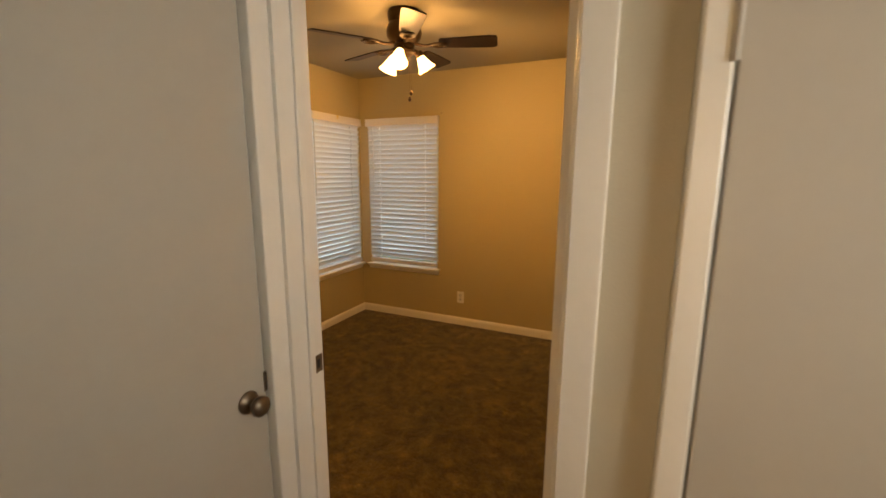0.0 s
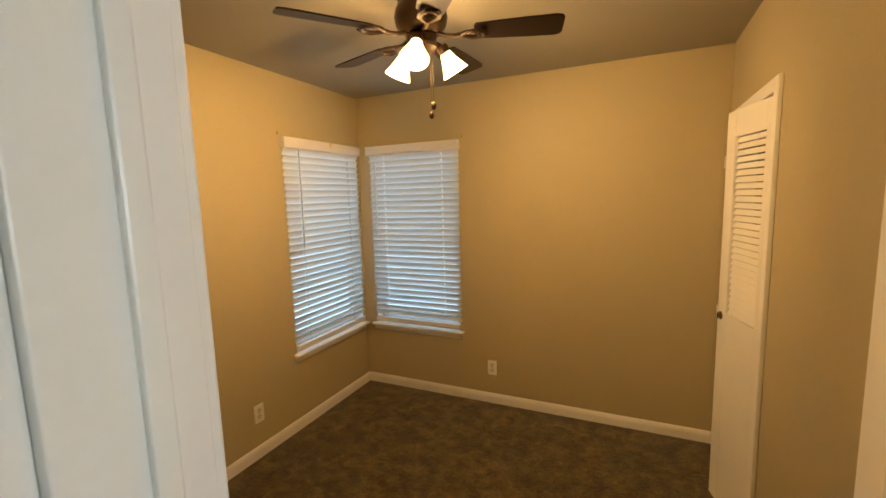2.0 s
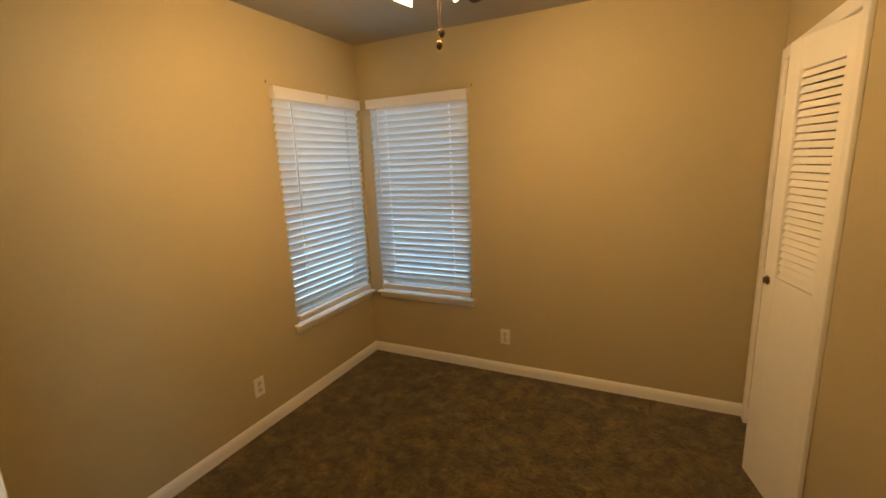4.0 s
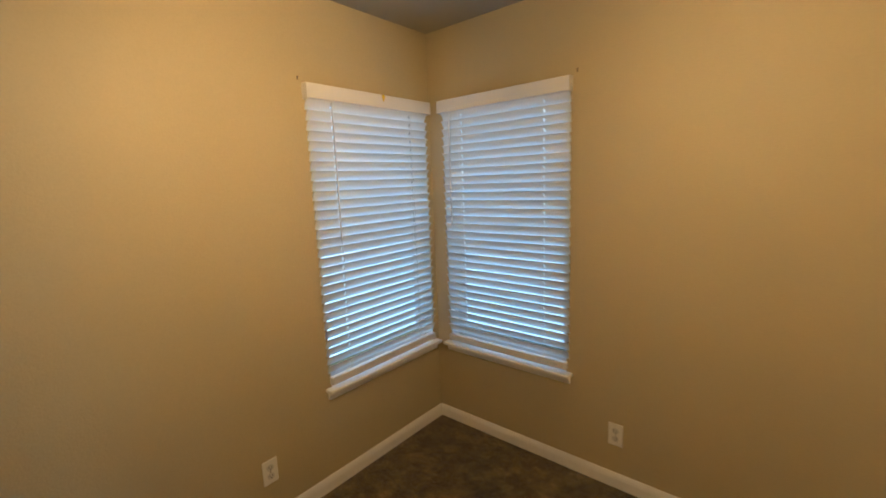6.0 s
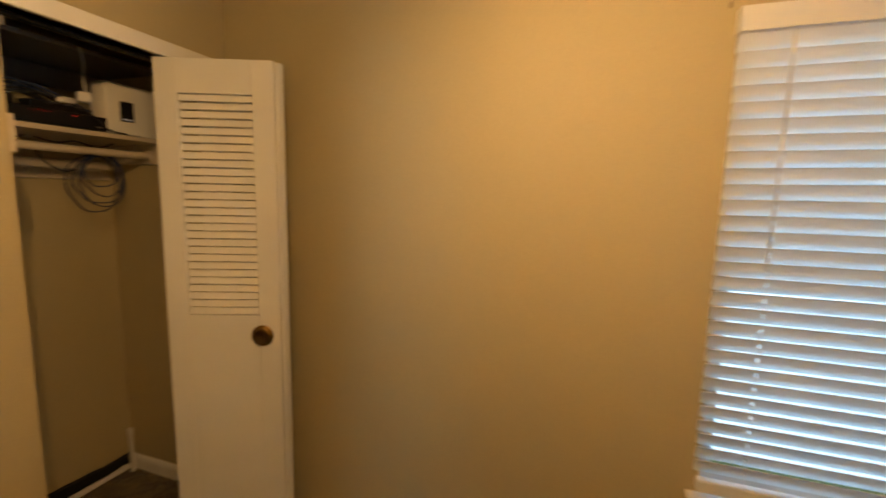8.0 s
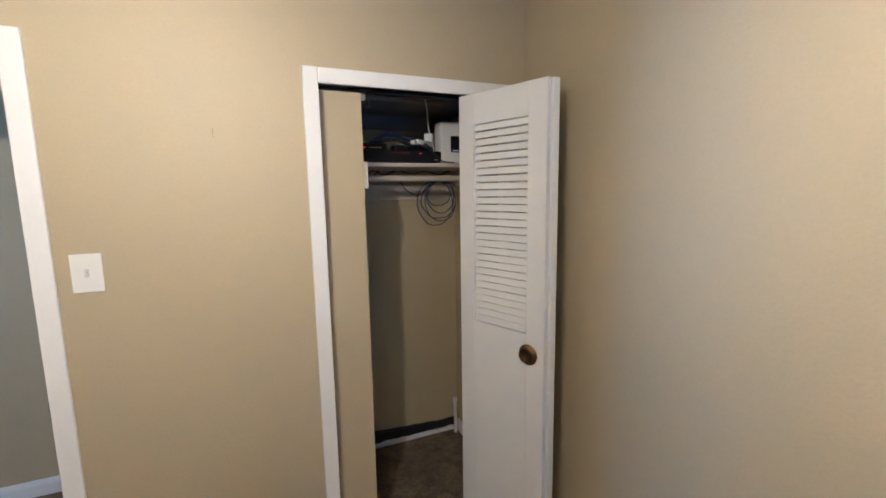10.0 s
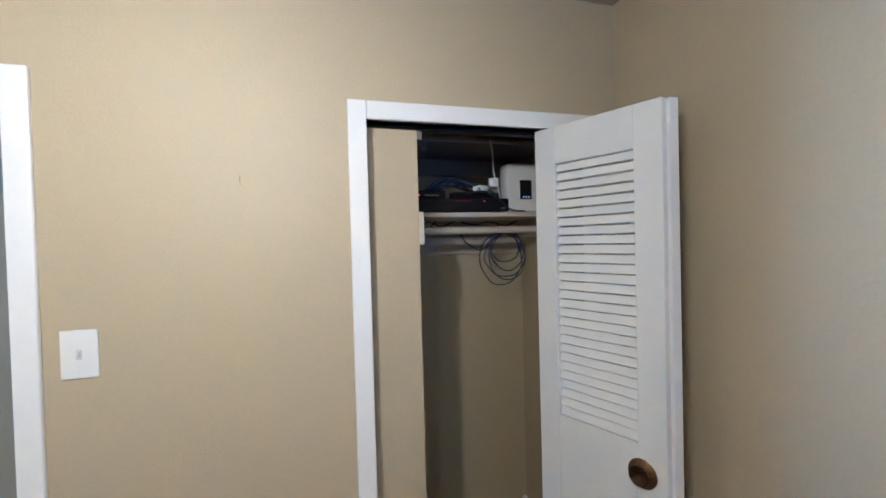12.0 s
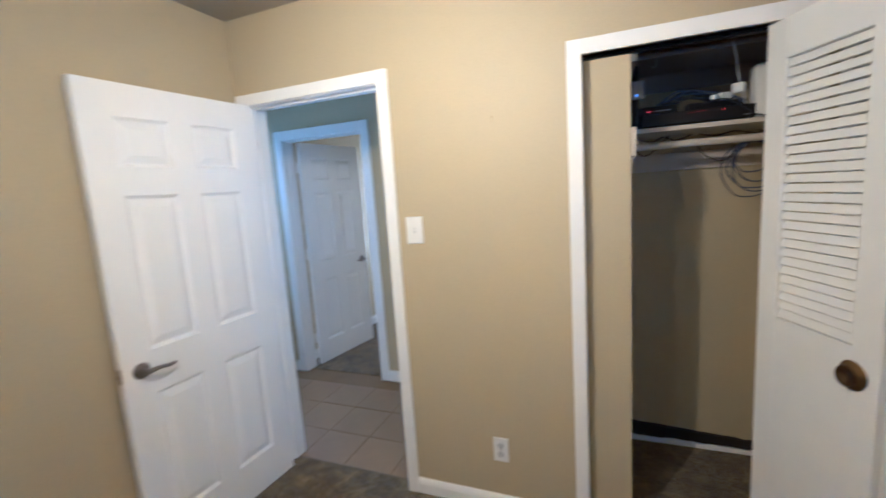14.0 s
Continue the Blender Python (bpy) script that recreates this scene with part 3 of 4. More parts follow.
def handle_lever(parent, m, side, material):
    """A lever handle on a round rose; it sticks out along local -y when side is -1."""
    bm = bmesh.new()
    lathe(bm, [(0.0, 0.0), (0.032, 0.0), (0.033, 0.004), (0.028, 0.010), (0.014, 0.013), (0.012, 0.045), (0.0, 0.046)], Matrix.Rotation(radians(90 if side < 0 else -90), 4, "X"), 24)
    y = side * 0.046
    pts = [Vector((0, y, 0)), Vector((-0.025, y + side * 0.004, 0.004)), Vector((-0.055, y + side * 0.003, 0.003)), Vector((-0.085, y - side * 0.002, -0.004)), Vector((-0.112, y - side * 0.004, -0.002))]
    tube(bm, pts, [0.011, 0.009, 0.008, 0.0075, 0.006], 10)
    bmesh.ops.transform(bm, matrix=m, verts=bm.verts[:])
    return part("door_handle", bm, material, parent, "satin nickel lever handle", True)


def panel_door(name, place, rz, wide, label, lever_from_hinge, mats, pin):
    """Six-panel door; local x from the hinge to the free edge, the leaf from y = 0 to y = 0.035."""
    t = thing(name, place, rz, label, "door", "", "structure")
    hgt, thick = 2.012, 0.035
    st, mul = 0.115, 0.10
    pw = (wide - 2 * st - mul) / 2
    xs = [0, st, st + pw, st + pw + mul, wide - st, wide]
    zs = [0, 0.20, 0.77, 0.95, 1.58, 1.69, 1.885, hgt]
    bm = bmesh.new()
    panels = []
    for y, flip in ((0.0, False), (thick, True)):
        g = [[bm.verts.new((x, y, z)) for z in zs] for x in xs]
        for i in range(5):
            for j in range(7):
                f = bm.faces.new((g[i][j], g[i + 1][j], g[i + 1][j + 1], g[i][j + 1]))
                if flip:
                    f.normal_flip()
                if i in (1, 3) and j in (1, 3, 5):
                    panels.append(f)
        if y == 0.0:
            first = g
    for i in range(5):
        bm.faces.new((first[i][0], g[i][0], g[i + 1][0], first[i + 1][0]))
        bm.faces.new((first[i][7], first[i + 1][7], g[i + 1][7], g[i][7]))
    for j in range(7):
        bm.faces.new((first[0][j], first[0][j + 1], g[0][j + 1], g[0][j]))
        bm.faces.new((first[5][j], g[5][j], g[5][j + 1], first[5][j + 1]))
    bm.normal_update()
    bmesh.ops.recalc_face_normals(bm, faces=bm.faces[:])
    bmesh.ops.inset_individual(bm, faces=panels, thickness=0.013, depth=-0.0105, use_even_offset=True)
    body = part("leaf", bm, mats, t)
    for i in (1, 3):
        for j in (1, 3, 5):
            x0, x1, z0, z1 = xs[i] + 0.018, xs[i + 1] - 0.018, zs[j] + 0.018, zs[j + 1] - 0.018
            for y, s in ((0.0108, -1), (thick - 0.0108, 1)):
                b2 = bmesh.new()
                a = [b2.verts.new(p) for p in ((x0, y, z0), (x1, y, z0), (x1, y, z1), (x0, y, z1))]
                q = 0.030
                c = [b2.verts.new(p) for p in ((x0 + q, y + s * 0.0092, z0 + q), (x1 - q, y + s * 0.0092, z0 + q), (x1 - q, y + s * 0.0092, z1 - q), (x0 + q, y + s * 0.0092, z1 - q))]
                for k in range(4):
                    b2.faces.new((a[k], a[(k + 1) % 4], c[(k + 1) % 4], c[k]))
                b2.faces.new(c)
                b2.faces.new(list(reversed(a)))
                part("panel", b2, mats, body)
    for s, y in ((-1, 0.0), (1, thick)):
        handle_lever(body, Matrix.Translation((wide - lever_from_hinge, y, 0.880)), s, NICKEL)
    part("latch_plate", boxes(((wide - 0.001, 0.006, 0.850), (wide + 0.0015, 0.029, 0.910)), bevel=0.0005), NICKEL, body)
    part("latch_bolt", boxes(((wide + 0.0015, 0.011, 0.872), (wide + 0.010, 0.024, 0.888)), bevel=0.003), NICKEL, body)
    for z in (0.25, 1.03, 1.80):
        hb = bmesh.new()
        tube(hb, [(-0.004, pin, z - 0.045), (-0.004, pin, z + 0.045)], 0.006, 10)
        box(hb, (-0.0015, 0.004, z - 0.044), (0.0005, thick, z + 0.044), 0.0004)
        part("hinge", hb, TRIM, body, "painted-over hinge")
    return t


# the bedroom door stands open against the right-hand wall; its local +y face is towards the room
panel_door("door_bedroom", (0.062, 0.658, 0.017), 86.4, 0.765, "white six-panel door standing open with lever handle", 0.07, DOOR, -0.004)
panel_door("door_far_room", (OX1 - 0.046, HY - W - 0.016, 0.012), -99, 0.738, "white six-panel door ajar in the room across the hall", 0.07, DOOR, 0.039)


def slab_door(name, place, rz, wide, label, knob_at, hinge_at):
    """Flat closed door; local x along the leaf, its face at y = 0 towards -y."""
    t = thing(name, place, rz, label, "door", "", "structure")
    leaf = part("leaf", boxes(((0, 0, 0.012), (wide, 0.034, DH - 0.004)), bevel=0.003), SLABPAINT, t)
    if knob_at is not None:
        bm = lathe(bmesh.new(), [(0.0, 0.0), (0.033, 0.0), (0.033, 0.004), (0.026, 0.010), (0.013, 0.016), (0.012, 0.026), (0.022, 0.033), (0.0285, 0.044), (0.0285, 0.054), (0.022, 0.061), (0.010, 0.064), (0.0, 0.0645)],
                   Matrix.Translation((knob_at, 0, 0.90)) @ Matrix.Rotation(radians(90), 4, "X"), 28)
        part("door_knob", bm, DARKMETAL, leaf, "tarnished round metal knob", True)
        part("latch_plate", boxes(((wide - 0.007, -0.0035, 0.905), (wide + 0.003, 0.022, 0.965)), bevel=0.001), DARKMETAL, leaf, "dark latch plate")
    if hinge_at is not None:
        for z in (0.24, 1.76):
            hb = tube(bmesh.new(), [(hinge_at, -0.004, z - 0.045), (hinge_at, -0.004, z + 0.045)], 0.007, 10)
            lathe(hb, [(0.0, 0.0), (0.009, 0.0), (0.007, 0.008), (0.0, 0.010)], Matrix.Translation((hinge_at, -0.004, z + 0.045)), 10)
            part("hinge", hb, SLABPAINT, leaf, "painted hinge knuckle")
    return t


HALLY = Y0 - W - 0.036
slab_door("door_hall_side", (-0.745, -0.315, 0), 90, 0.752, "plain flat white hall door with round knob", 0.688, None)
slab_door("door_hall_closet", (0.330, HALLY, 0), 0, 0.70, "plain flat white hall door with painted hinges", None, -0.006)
rc = thing("trim_hall_closet_door", (0, 0, 0), 0, "white casing beside the flat hall door", "door casing", "", "structure")
part("side_casing", boxes(((0.272, Y0 - W - 0.040, 0), (0.325, Y0 - W, DH + 0.05)), bevel=0.006), TRIM, rc)
part("side_casing", boxes(((1.036, Y0 - W - 0.042, 0), (1.09, Y0 - W, DH + 0.05)), bevel=0.006), TRIM, rc)
part("head_casing", boxes(((0.3255, Y0 - W - 0.039, DH), (1.0355, Y0 - W, DH + 0.05)), bevel=0.006), TRIM, rc)
lc = thing("trim_hall_side_door", (0, 0, 0), 0, "white casing round the flat hall side door", "door casing", "", "structure")
part("head_casing", boxes(((-0.80, -0.378, DH), (-0.736, 0.4405, DH + 0.06)), bevel=0.004), TRIM, lc)
part("side_casing", boxes(((-0.80, 0.4415, 0), (-0.716, 0.5075, DH + 0.07)), bevel=0.005), TRIM, lc)
part("side_casing", boxes(((-0.80, -0.378, 0), (-0.736, -0.319, DH - 0.0005)), bevel=0.004), TRIM, lc)


def bifold(name, a, b, c, label, knob_side):
    """Two louvred leaves in plan: from a (track end) to the fold b, and from b to the pivot c."""
    t = thing(name, (a[0], a[1], 0), 0, label, "folding door", "", "structure")
    hgt, th = 1.985, 0.028

    def leaf(p, q, name2):
        p, q = Vector((*p, 0)), Vector((*q, 0))
        d = q - p
        wide = d.length
        m = Matrix.Translation((p.x - a[0], p.y - a[1], 0.02)) @ Matrix.Rotation(math.atan2(d.y, d.x), 4, "Z")
        s = 0.082
        z0, z1 = 1.010, hgt - 0.125
        ob = part(name2, boxes(((s, 0.0005, 0.0), (wide - s, th - 0.0005, z0)), bevel=0.002), LOUVRE, t)
        ob.matrix_basis = m
        part("stile", boxes(((0, 0, 0), (s, th, hgt)), bevel=0.0022), LOUVRE, ob)
        part("stile", boxes(((wide - s, 0, 0), (wide, th, hgt)), bevel=0.0022), LOUVRE, ob)
        part("top_rail", boxes(((s, 0.0005, z1), (wide - s, th - 0.0005, hgt)), bevel=0.0022), LOUVRE, ob)
        n = 28
        sl = boxes(((s + 0.0005, -0.0138, -0.0026), (wide - s - 0.0005, 0.0138, 0.0026)), bevel=0.0014)
        me = mesh_of("louvre", sl, LOUVRE)
        for k in range(n):
            o = new("louvre", me)
            o.parent = ob
            o.matrix_basis = pose(0, th / 2, z0 + (z1 - z0) * (k + 0.5) / n, LOUVRE_TILT if knob_side[0] < 0 else -LOUVRE_TILT, 0, 0)
        return ob, wide, m

    first, wide, m = leaf(a, b, "door_leaf")
    leaf(b if knob_side is None else (b[0] + knob_side[0], b[1] + knob_side[1]), c, "door_leaf")
    for face in (((0.0, 90),) if knob_side[0] < 0 else ((th, -90),)):
        big = knob_side[0] < 0
        at = Matrix.Translation((wide - (0.070 if big else 0.030), face[0], 0.928 if big else 0.985)) @ Matrix.Rotation(radians(face[1]), 4, "X") @ Matrix.Scale(1.0 if big else 0.5, 4)
        kb = lathe(bmesh.new(), [(0.0, 0.0), (0.041, 0.0), (0.043, 0.003), (0.040, 0.006), (0.024, 0.008), (0.020, 0.012), (0.0, 0.0125)], at, 32)
        rose = part("knob_rose", kb, BRASS, first, "round antique brass knob plate", True)
        dome = lathe(bmesh.new(), [(0.0, 0.010), (0.019, 0.010), (0.020, 0.014), (0.026, 0.018), (0.0305, 0.021), (0.0295, 0.025), (0.021, 0.0245), (0.012, 0.018), (0.0, 0.016)], at, 32)
        part("knob", dome, KNOBDARK, first, "dished dark brass knob", True)
    for z in (0.3, 1.0, 1.75):
        part("hinge", tube(bmesh.new(), [(wide + 0.004, th + 0.002, z - 0.03), (wide + 0.004, th + 0.002, z + 0.03)], 0.005, 8), TRIM, first)
    return t


LOUVRE_TILT = 67
bifold("door_closet_one", (-2.186, 0.602), (-2.346, 1.010), (-2.418, 0.585), "white louvred folding door pushed open with brass knob", (-0.052, 0.004))
bifold("door_closet_two", (XR + 0.035, KY0 + 0.018), (0.082, 2.885), (XR + 0.035, KY1 - 0.018), "white louvred folding door nearly closed", (0.004, 0.004))

# ---- ceiling fan ----


def ceiling_fan(place, first):
    t = thing("ceiling_fan", place, 0, "dark bronze ceiling fan with three lit frosted shades", "ceiling fan")
    part("motor_housing", lathe(bmesh.new(), [(0.0, 0.0085), (0.092, 0.0085), (0.098, -0.012), (0.095, -0.040), (0.090, -0.060), (0.102, -0.082), (0.107, -0.112), (0.100, -0.142), (0.080, -0.162), (0.068, -0.174), (0.0, -0.175)], None, 40), BRONZE, t, "", True)
    part("switch_cup", lathe(bmesh.new(), [(0.0, -0.174), (0.056, -0.174), (0.062, -0.182), (0.058, -0.205), (0.064, -0.214), (0.060, -0.226), (0.038, -0.240), (0.016, -0.247), (0.011, -0.258), (0.0, -0.260)], None, 32), BRONZE, t, "", True)
    for k in range(5):
        a = radians(first + 72 * k)
        turn = Matrix.Rotation(a, 4, "Z")
        # scrolled iron with an open ring, then the blade
        bm = bmesh.new()
        tube(bm, [(0.06, 0, -0.170), (0.10, 0, -0.183), (0.135, 0, -0.186), (0.165, 0.0, -0.182)], [0.010, 0.009, 0.009, 0.011], 8)
        ring = [Vector((0.205 + 0.044 * math.cos(2 * math.pi * i / 24), (0.030 + 0.006 * math.cos(2 * math.pi * i / 24)) * math.sin(2 * math.pi * i / 24), -0.184)) for i in range(25)]
        tube(bm, ring, 0.0080, 8)
        for side in (-1, 1):
            tube(bm, [(0.150, 0.0, -0.183), (0.172, side * 0.016, -0.186), (0.200, side * 0.038, -0.187), (0.232, side * 0.040, -0.185), (0.258, side * 0.022, -0.184)], [0.006, 0.006, 0.0055, 0.0055, 0.004], 8)
        bmesh.ops.transform(bm, matrix=turn, verts=bm.verts[:])
        iron = part("blade_iron", bm, BRONZE, t, "", True)
        bl = bmesh.new()
        out = [(0.212, 0.036), (0.222, 0.048), (0.30, 0.054), (0.42, 0.061), (0.525, 0.064), (0.545, 0.058), (0.554, 0.044)]
        loop = out + [(x, -y) for x, y in reversed(out)]
        tilt = Matrix.Rotation(radians(-12), 4, "X")
        top = [bl.verts.new(Vector((0, 0, -0.174)) + Vector((x, 0, 0)) + (tilt @ Vector((0, y, 0.003)))) for x, y in loop]
        bot = [bl.verts.new(Vector((0, 0, -0.174)) + Vector((x, 0, 0)) + (tilt @ Vector((0, y, -0.003)))) for x, y in loop]
        n = len(loop)
        bl.faces.new(top)
        bl.faces.new(list(reversed(bot)))
        for i in range(n):
            bl.faces.new((top[i], top[(i + 1) % n], bot[(i + 1) % n], bot[i]))
        me_b = mesh_of("blade", bl, BLADE)
        ob = new("blade", me_b)
        ob.parent = t
        ob.matrix_basis = turn
        sc = bmesh.new()
        for dx, dy in ((0.228, 0.018), (0.228, -0.018), (0.250, 0.0)):
            lathe(sc, [(0.0, -0.189), (0.005, -0.188), (0.006, -0.186), (0.0, -0.185)], Matrix.Translation((dx, dy, 0)), 8)
        bmesh.ops.transform(sc, matrix=turn, verts=sc.verts[:])
        part("screws", sc, BRONZE, iron)
    for a in (285, 45, 165):
        turn = Matrix.Rotation(radians(a), 4, "Z")
        arm = bmesh.new()
        tube(arm, [(0.045, 0, -0.200), (0.064, 0, -0.200), (0.078, 0, -0.206), (0.084, 0, -0.216)], 0.008, 8)
        tip = Matrix.Translation((0.084, 0, -0.210)) @ Matrix.Rotation(radians(-32), 4, "Y") @ Matrix.Rotation(radians(180), 4, "X")
        lathe(arm, [(0.0, -0.004), (0.022, -0.002), (0.026, 0.010), (0.024, 0.030), (0.0, 0.030)], tip, 20)
        bmesh.ops.transform(arm, matrix=turn, verts=arm.verts[:])
        fit_arm = part("lamp_arm", arm, BRONZE, t, "", True)
        sh = bmesh.new()
        lathe(sh, [(0.021, 0.026), (0.025, 0.040), (0.032, 0.060), (0.041, 0.082), (0.050, 0.101), (0.0565, 0.116), (0.054, 0.116), (0.048, 0.101), (0.039, 0.082), (0.030, 0.060), (0.023, 0.040), (0.019, 0.026)], tip, 28)
        bmesh.ops.transform(sh, matrix=turn, verts=sh.verts[:])
        s = part("lamp_shade", sh, SHADE, fit_arm, "lit frosted glass bell shade", True)
        s.visible_shadow = False
    for dx, dy, length in ((0.048, -0.004, 0.190), (0.030, 0.010, 0.222)):
        ch = bmesh.new()
        top = -0.248
        tube(ch, [(dx, dy, top), (dx, dy, top - length)], 0.0007, 6)
        n = int(length / 0.006)
        for k in range(n):
            lathe(ch, [(0.0, -0.0014), (0.0014, 0.0), (0.0, 0.0014)], Matrix.Translation((dx, dy, top - k * 0.006)), 6)
        chain = part("pull_chain", ch, BRASS, t)
        fob = lathe(bmesh.new(), [(0.0, 0.0), (0.004, -0.002), (0.009, -0.010), (0.011, -0.018), (0.009, -0.026), (0.004, -0.032), (0.0, -0.033)], Matrix.Translation((dx, dy, top - length)), 14)
        part("pull_fob", fob, BRONZE, chain, "small dark fob", True)
    return t


ceiling_fan(tuple(FAN + Vector((0, 0, 0.005))), 17)

# ---- switch and sockets ----


def socket(place, rz):
    """Duplex socket; local -y is out of the wall."""
    t = thing("wall_socket", place, rz, "ivory white duplex wall socket with cover plate", "electrical outlet", "wall sockets in the bedroom")
    part("cover_plate", boxes(((-0.036, -0.006, -0.059), (0.036, 0.0, 0.059)), bevel=0.004), PLATE, t)
    for z in (-0.021, 0.021):
        face = bmesh.new()
        lathe(face, [(0.0, 0.0), (0.0165, 0.0), (0.0165, 0.0025), (0.0, 0.0026)], Matrix.Translation((0, -0.0055, z)) @ Matrix.Rotation(radians(90), 4, "X"), 20)
        rec = part("receptacle", face, WOODFRAME, t)
        part("slots", boxes(((-0.0075, -0.0088, z - 0.001), (-0.0055, -0.0079, z + 0.008)), ((0.0055, -0.0088, z - 0.001), (0.0075, -0.0079, z + 0.007)), ((-0.002, -0.0088, z - 0.010), (0.002, -0.0079, z - 0.006))), SLOT, rec)
    part("screw", lathe(bmesh.new(), [(0.0, 0.0), (0.0035, 0.0), (0.0028, 0.0015), (0.0, 0.0018)], Matrix.Translation((0, -0.006, 0)) @ Matrix.Rotation(radians(90), 4, "X"), 10), NICKEL, t)
    return t


socket((-1.337, Y1, 0.30), 0)
socket((XL, 2.18, 0.30), 90)
socket((-1.207, Y0, 0.322), 180)

sw = thing("light_switch", (-0.847, Y0, 1.362), 180, "white toggle light switch with cover plate", "light switch")
part("cover_plate", boxes(((-0.042, -0.0065, -0.063), (0.042, 0.0, 0.063)), bevel=0.004), PLATE, sw)
part("toggle_bezel", boxes(((-0.006, -0.0085, -0.013), (0.006, -0.006, 0.013)), bevel=0.001), WOODFRAME, sw)
part("toggle", boxes(((-0.0035, -0.018, -0.002), (0.0035, -0.007, 0.007)), bevel=0.0018), PLATE, sw, "small white toggle")
for z in (-0.030, 0.030):
    part("screw", lathe(bmesh.new(), [(0.0, 0.0), (0.0035, 0.0), (0.0028, 0.0015), (0.0, 0.0018)], Matrix.Translation((0, -0.0063, z)) @ Matrix.Rotation(radians(90), 4, "X"), 10), PLATE, sw)

# marks on the walls: an old anchor by the window, a scuff beside the closet
for place, turn in (((XL + 0.0005, 2.505, 2.085), 0), ((-1.556, Y1 - 0.0005, 2.088), -90)):
    anchor = thing("wall_anchor", place, turn, "small rusty curtain hook still in the wall", "wall hook", "old curtain hooks beside the blinds")
    part("hook_plate", boxes(((0.0, -0.003, -0.009), (0.002, 0.003, 0.009)), bevel=0.001), DARKMETAL, anchor)
    part("hook", tube(bmesh.new(), [(0.001, 0, 0.004), (0.007, 0, 0.003), (0.009, 0, 0.007)], 0.0014, 6), DARKMETAL, anchor)

sc = bmesh.new()
tube(sc, [(-1.239, Y0 + 0.0003, 1.800), (-1.238, Y0 + 0.0005, 1.816), (-1.239, Y0 + 0.0003, 1.832)], [0.0008, 0.0014, 0.0007], 6)
scuff = part("wall_scuff", sc, TILE)
tagged(scuff, "small grey scuff mark on the tan wall", "wall mark")

# ---- inside the closet ----
SHZ = 1.750                                     # top of the shelf
shelf = thing("closet_shelf", (0, 0, 0), 0, "cream painted closet shelf on cleats", "shelf", "", "")
part("shelf_board", boxes(((XL + 0.001, BACK + 0.001, SHZ - 0.02), (RET - 0.001, 0.25, SHZ)), bevel=0.003), SHELFWOOD, shelf)
part("side_cleat", boxes(((RET - 0.02, BACK + 0.002, SHZ - 0.13), (RET - 0.0005, 0.565, SHZ - 0.0205)), bevel=0.002), SHELFWOOD, shelf)
part("side_cleat", boxes(((XL + 0.001, BACK + 0.002, SHZ - 0.11), (XL + 0.02, 0.30, SHZ - 0.0205)), bevel=0.002), SHELFWOOD, shelf)
part("back_cleat", boxes(((XL + 0.021, BACK + 0.001, SHZ - 0.19), (RET - 0.021, BACK + 0.02, SHZ - 0.10)), bevel=0.002), SHELFWOOD, shelf)
rod = thing("closet_rod", (0, 0, 0), 0, "cream painted wooden hanging rod", "closet rod")
part("rod", tube(bmesh.new(), [(XL + 0.02, 0.165, SHZ - 0.075), (RET - 0.0205, 0.165, SHZ - 0.075)], 0.016, 16), SHELFWOOD, rod, "", True)
for x, d in ((XL + 0.0205, 1), (RET - 0.0205, -1)):
    part("rod_socket", lathe(bmesh.new(), [(0.0, 0.0), (0.026, 0.0), (0.026, 0.006), (0.020, 0.010), (0.0, 0.011)], Matrix.Translation((x, 0.165, SHZ - 0.075)) @ Matrix.Rotation(radians(90 * d), 4, "Y"), 18), SHELFWOOD, rod)
upper = thing("upper_closet_shelf", (0, 0, 0), 0, "upper closet shelf on a cleat, coloured dark for shade", "shelf")
part("shelf_board", boxes(((XL + 0.001, BACK + 0.001, 2.045), (RET - 0.001, 0.25, 2.063)), bevel=0.003), SHADEBOARD, upper)
part("side_cleat", boxes(((RET - 0.02, BACK + 0.002, 1.970), (RET - 0.0005, 0.565, 2.0445)), bevel=0.002), SHADEBOARD, upper)
part("back_cleat", boxes(((XL + 0.021, BACK + 0.001, 1.96), (RET - 0.021, BACK + 0.02, 2.0445)), bevel=0.002), SHADEBOARD, upper)

strip = thing("black_base_strip", (0, 0, 0), 0, "long black vinyl strip above the closet baseboard", "vinyl strip")
sb = bmesh.new()
rnd = random.Random(5)
n = 24
rows = [[sb.verts.new((XL + 0.004 + (RET - XL - 0.008) * i / n, BACK + 0.004 + 0.012 * k + (0.006 * rnd.random() if k else 0), 0.047 + (z - 0.047) * (1 - 0.45 * min(1, (RET - XL) * (1 - i / n) / 0.6)) + 0.006 * rnd.random())) for i in range(n + 1)] for z, k in ((0.047, 0), (0.047, 1), (0.072, 1), (0.124, 1), (0.130, 0))]
for a, b in zip(rows, rows[1:]):
    for i in range(n):
        sb.faces.new((a[i], a[i + 1], b[i + 1], b[i]))
part("strip", sb, BLACKSTRIP, strip, "", True)

# white service box standing on the shelf
wb = thing("network_box", (-2.372, 0.190, SHZ), 2, "white plastic power unit with small black display", "power unit")
part("case", boxes(((-0.128, -0.045, 0.0), (0.122, 0.045, 0.218)), bevel=0.018), PLATE, wb, "", True)
dsp = part("display", boxes(((0.006, 0.0445, 0.058), (0.064, 0.048, 0.142)), bevel=0.002), BLACK, wb, "black display window")
for k in range(3):
    part("indicator", boxes(((0.018 + k * 0.013, 0.0482, 0.064), (0.025 + k * 0.013, 0.0488, 0.070))), LEDWHITE, dsp)

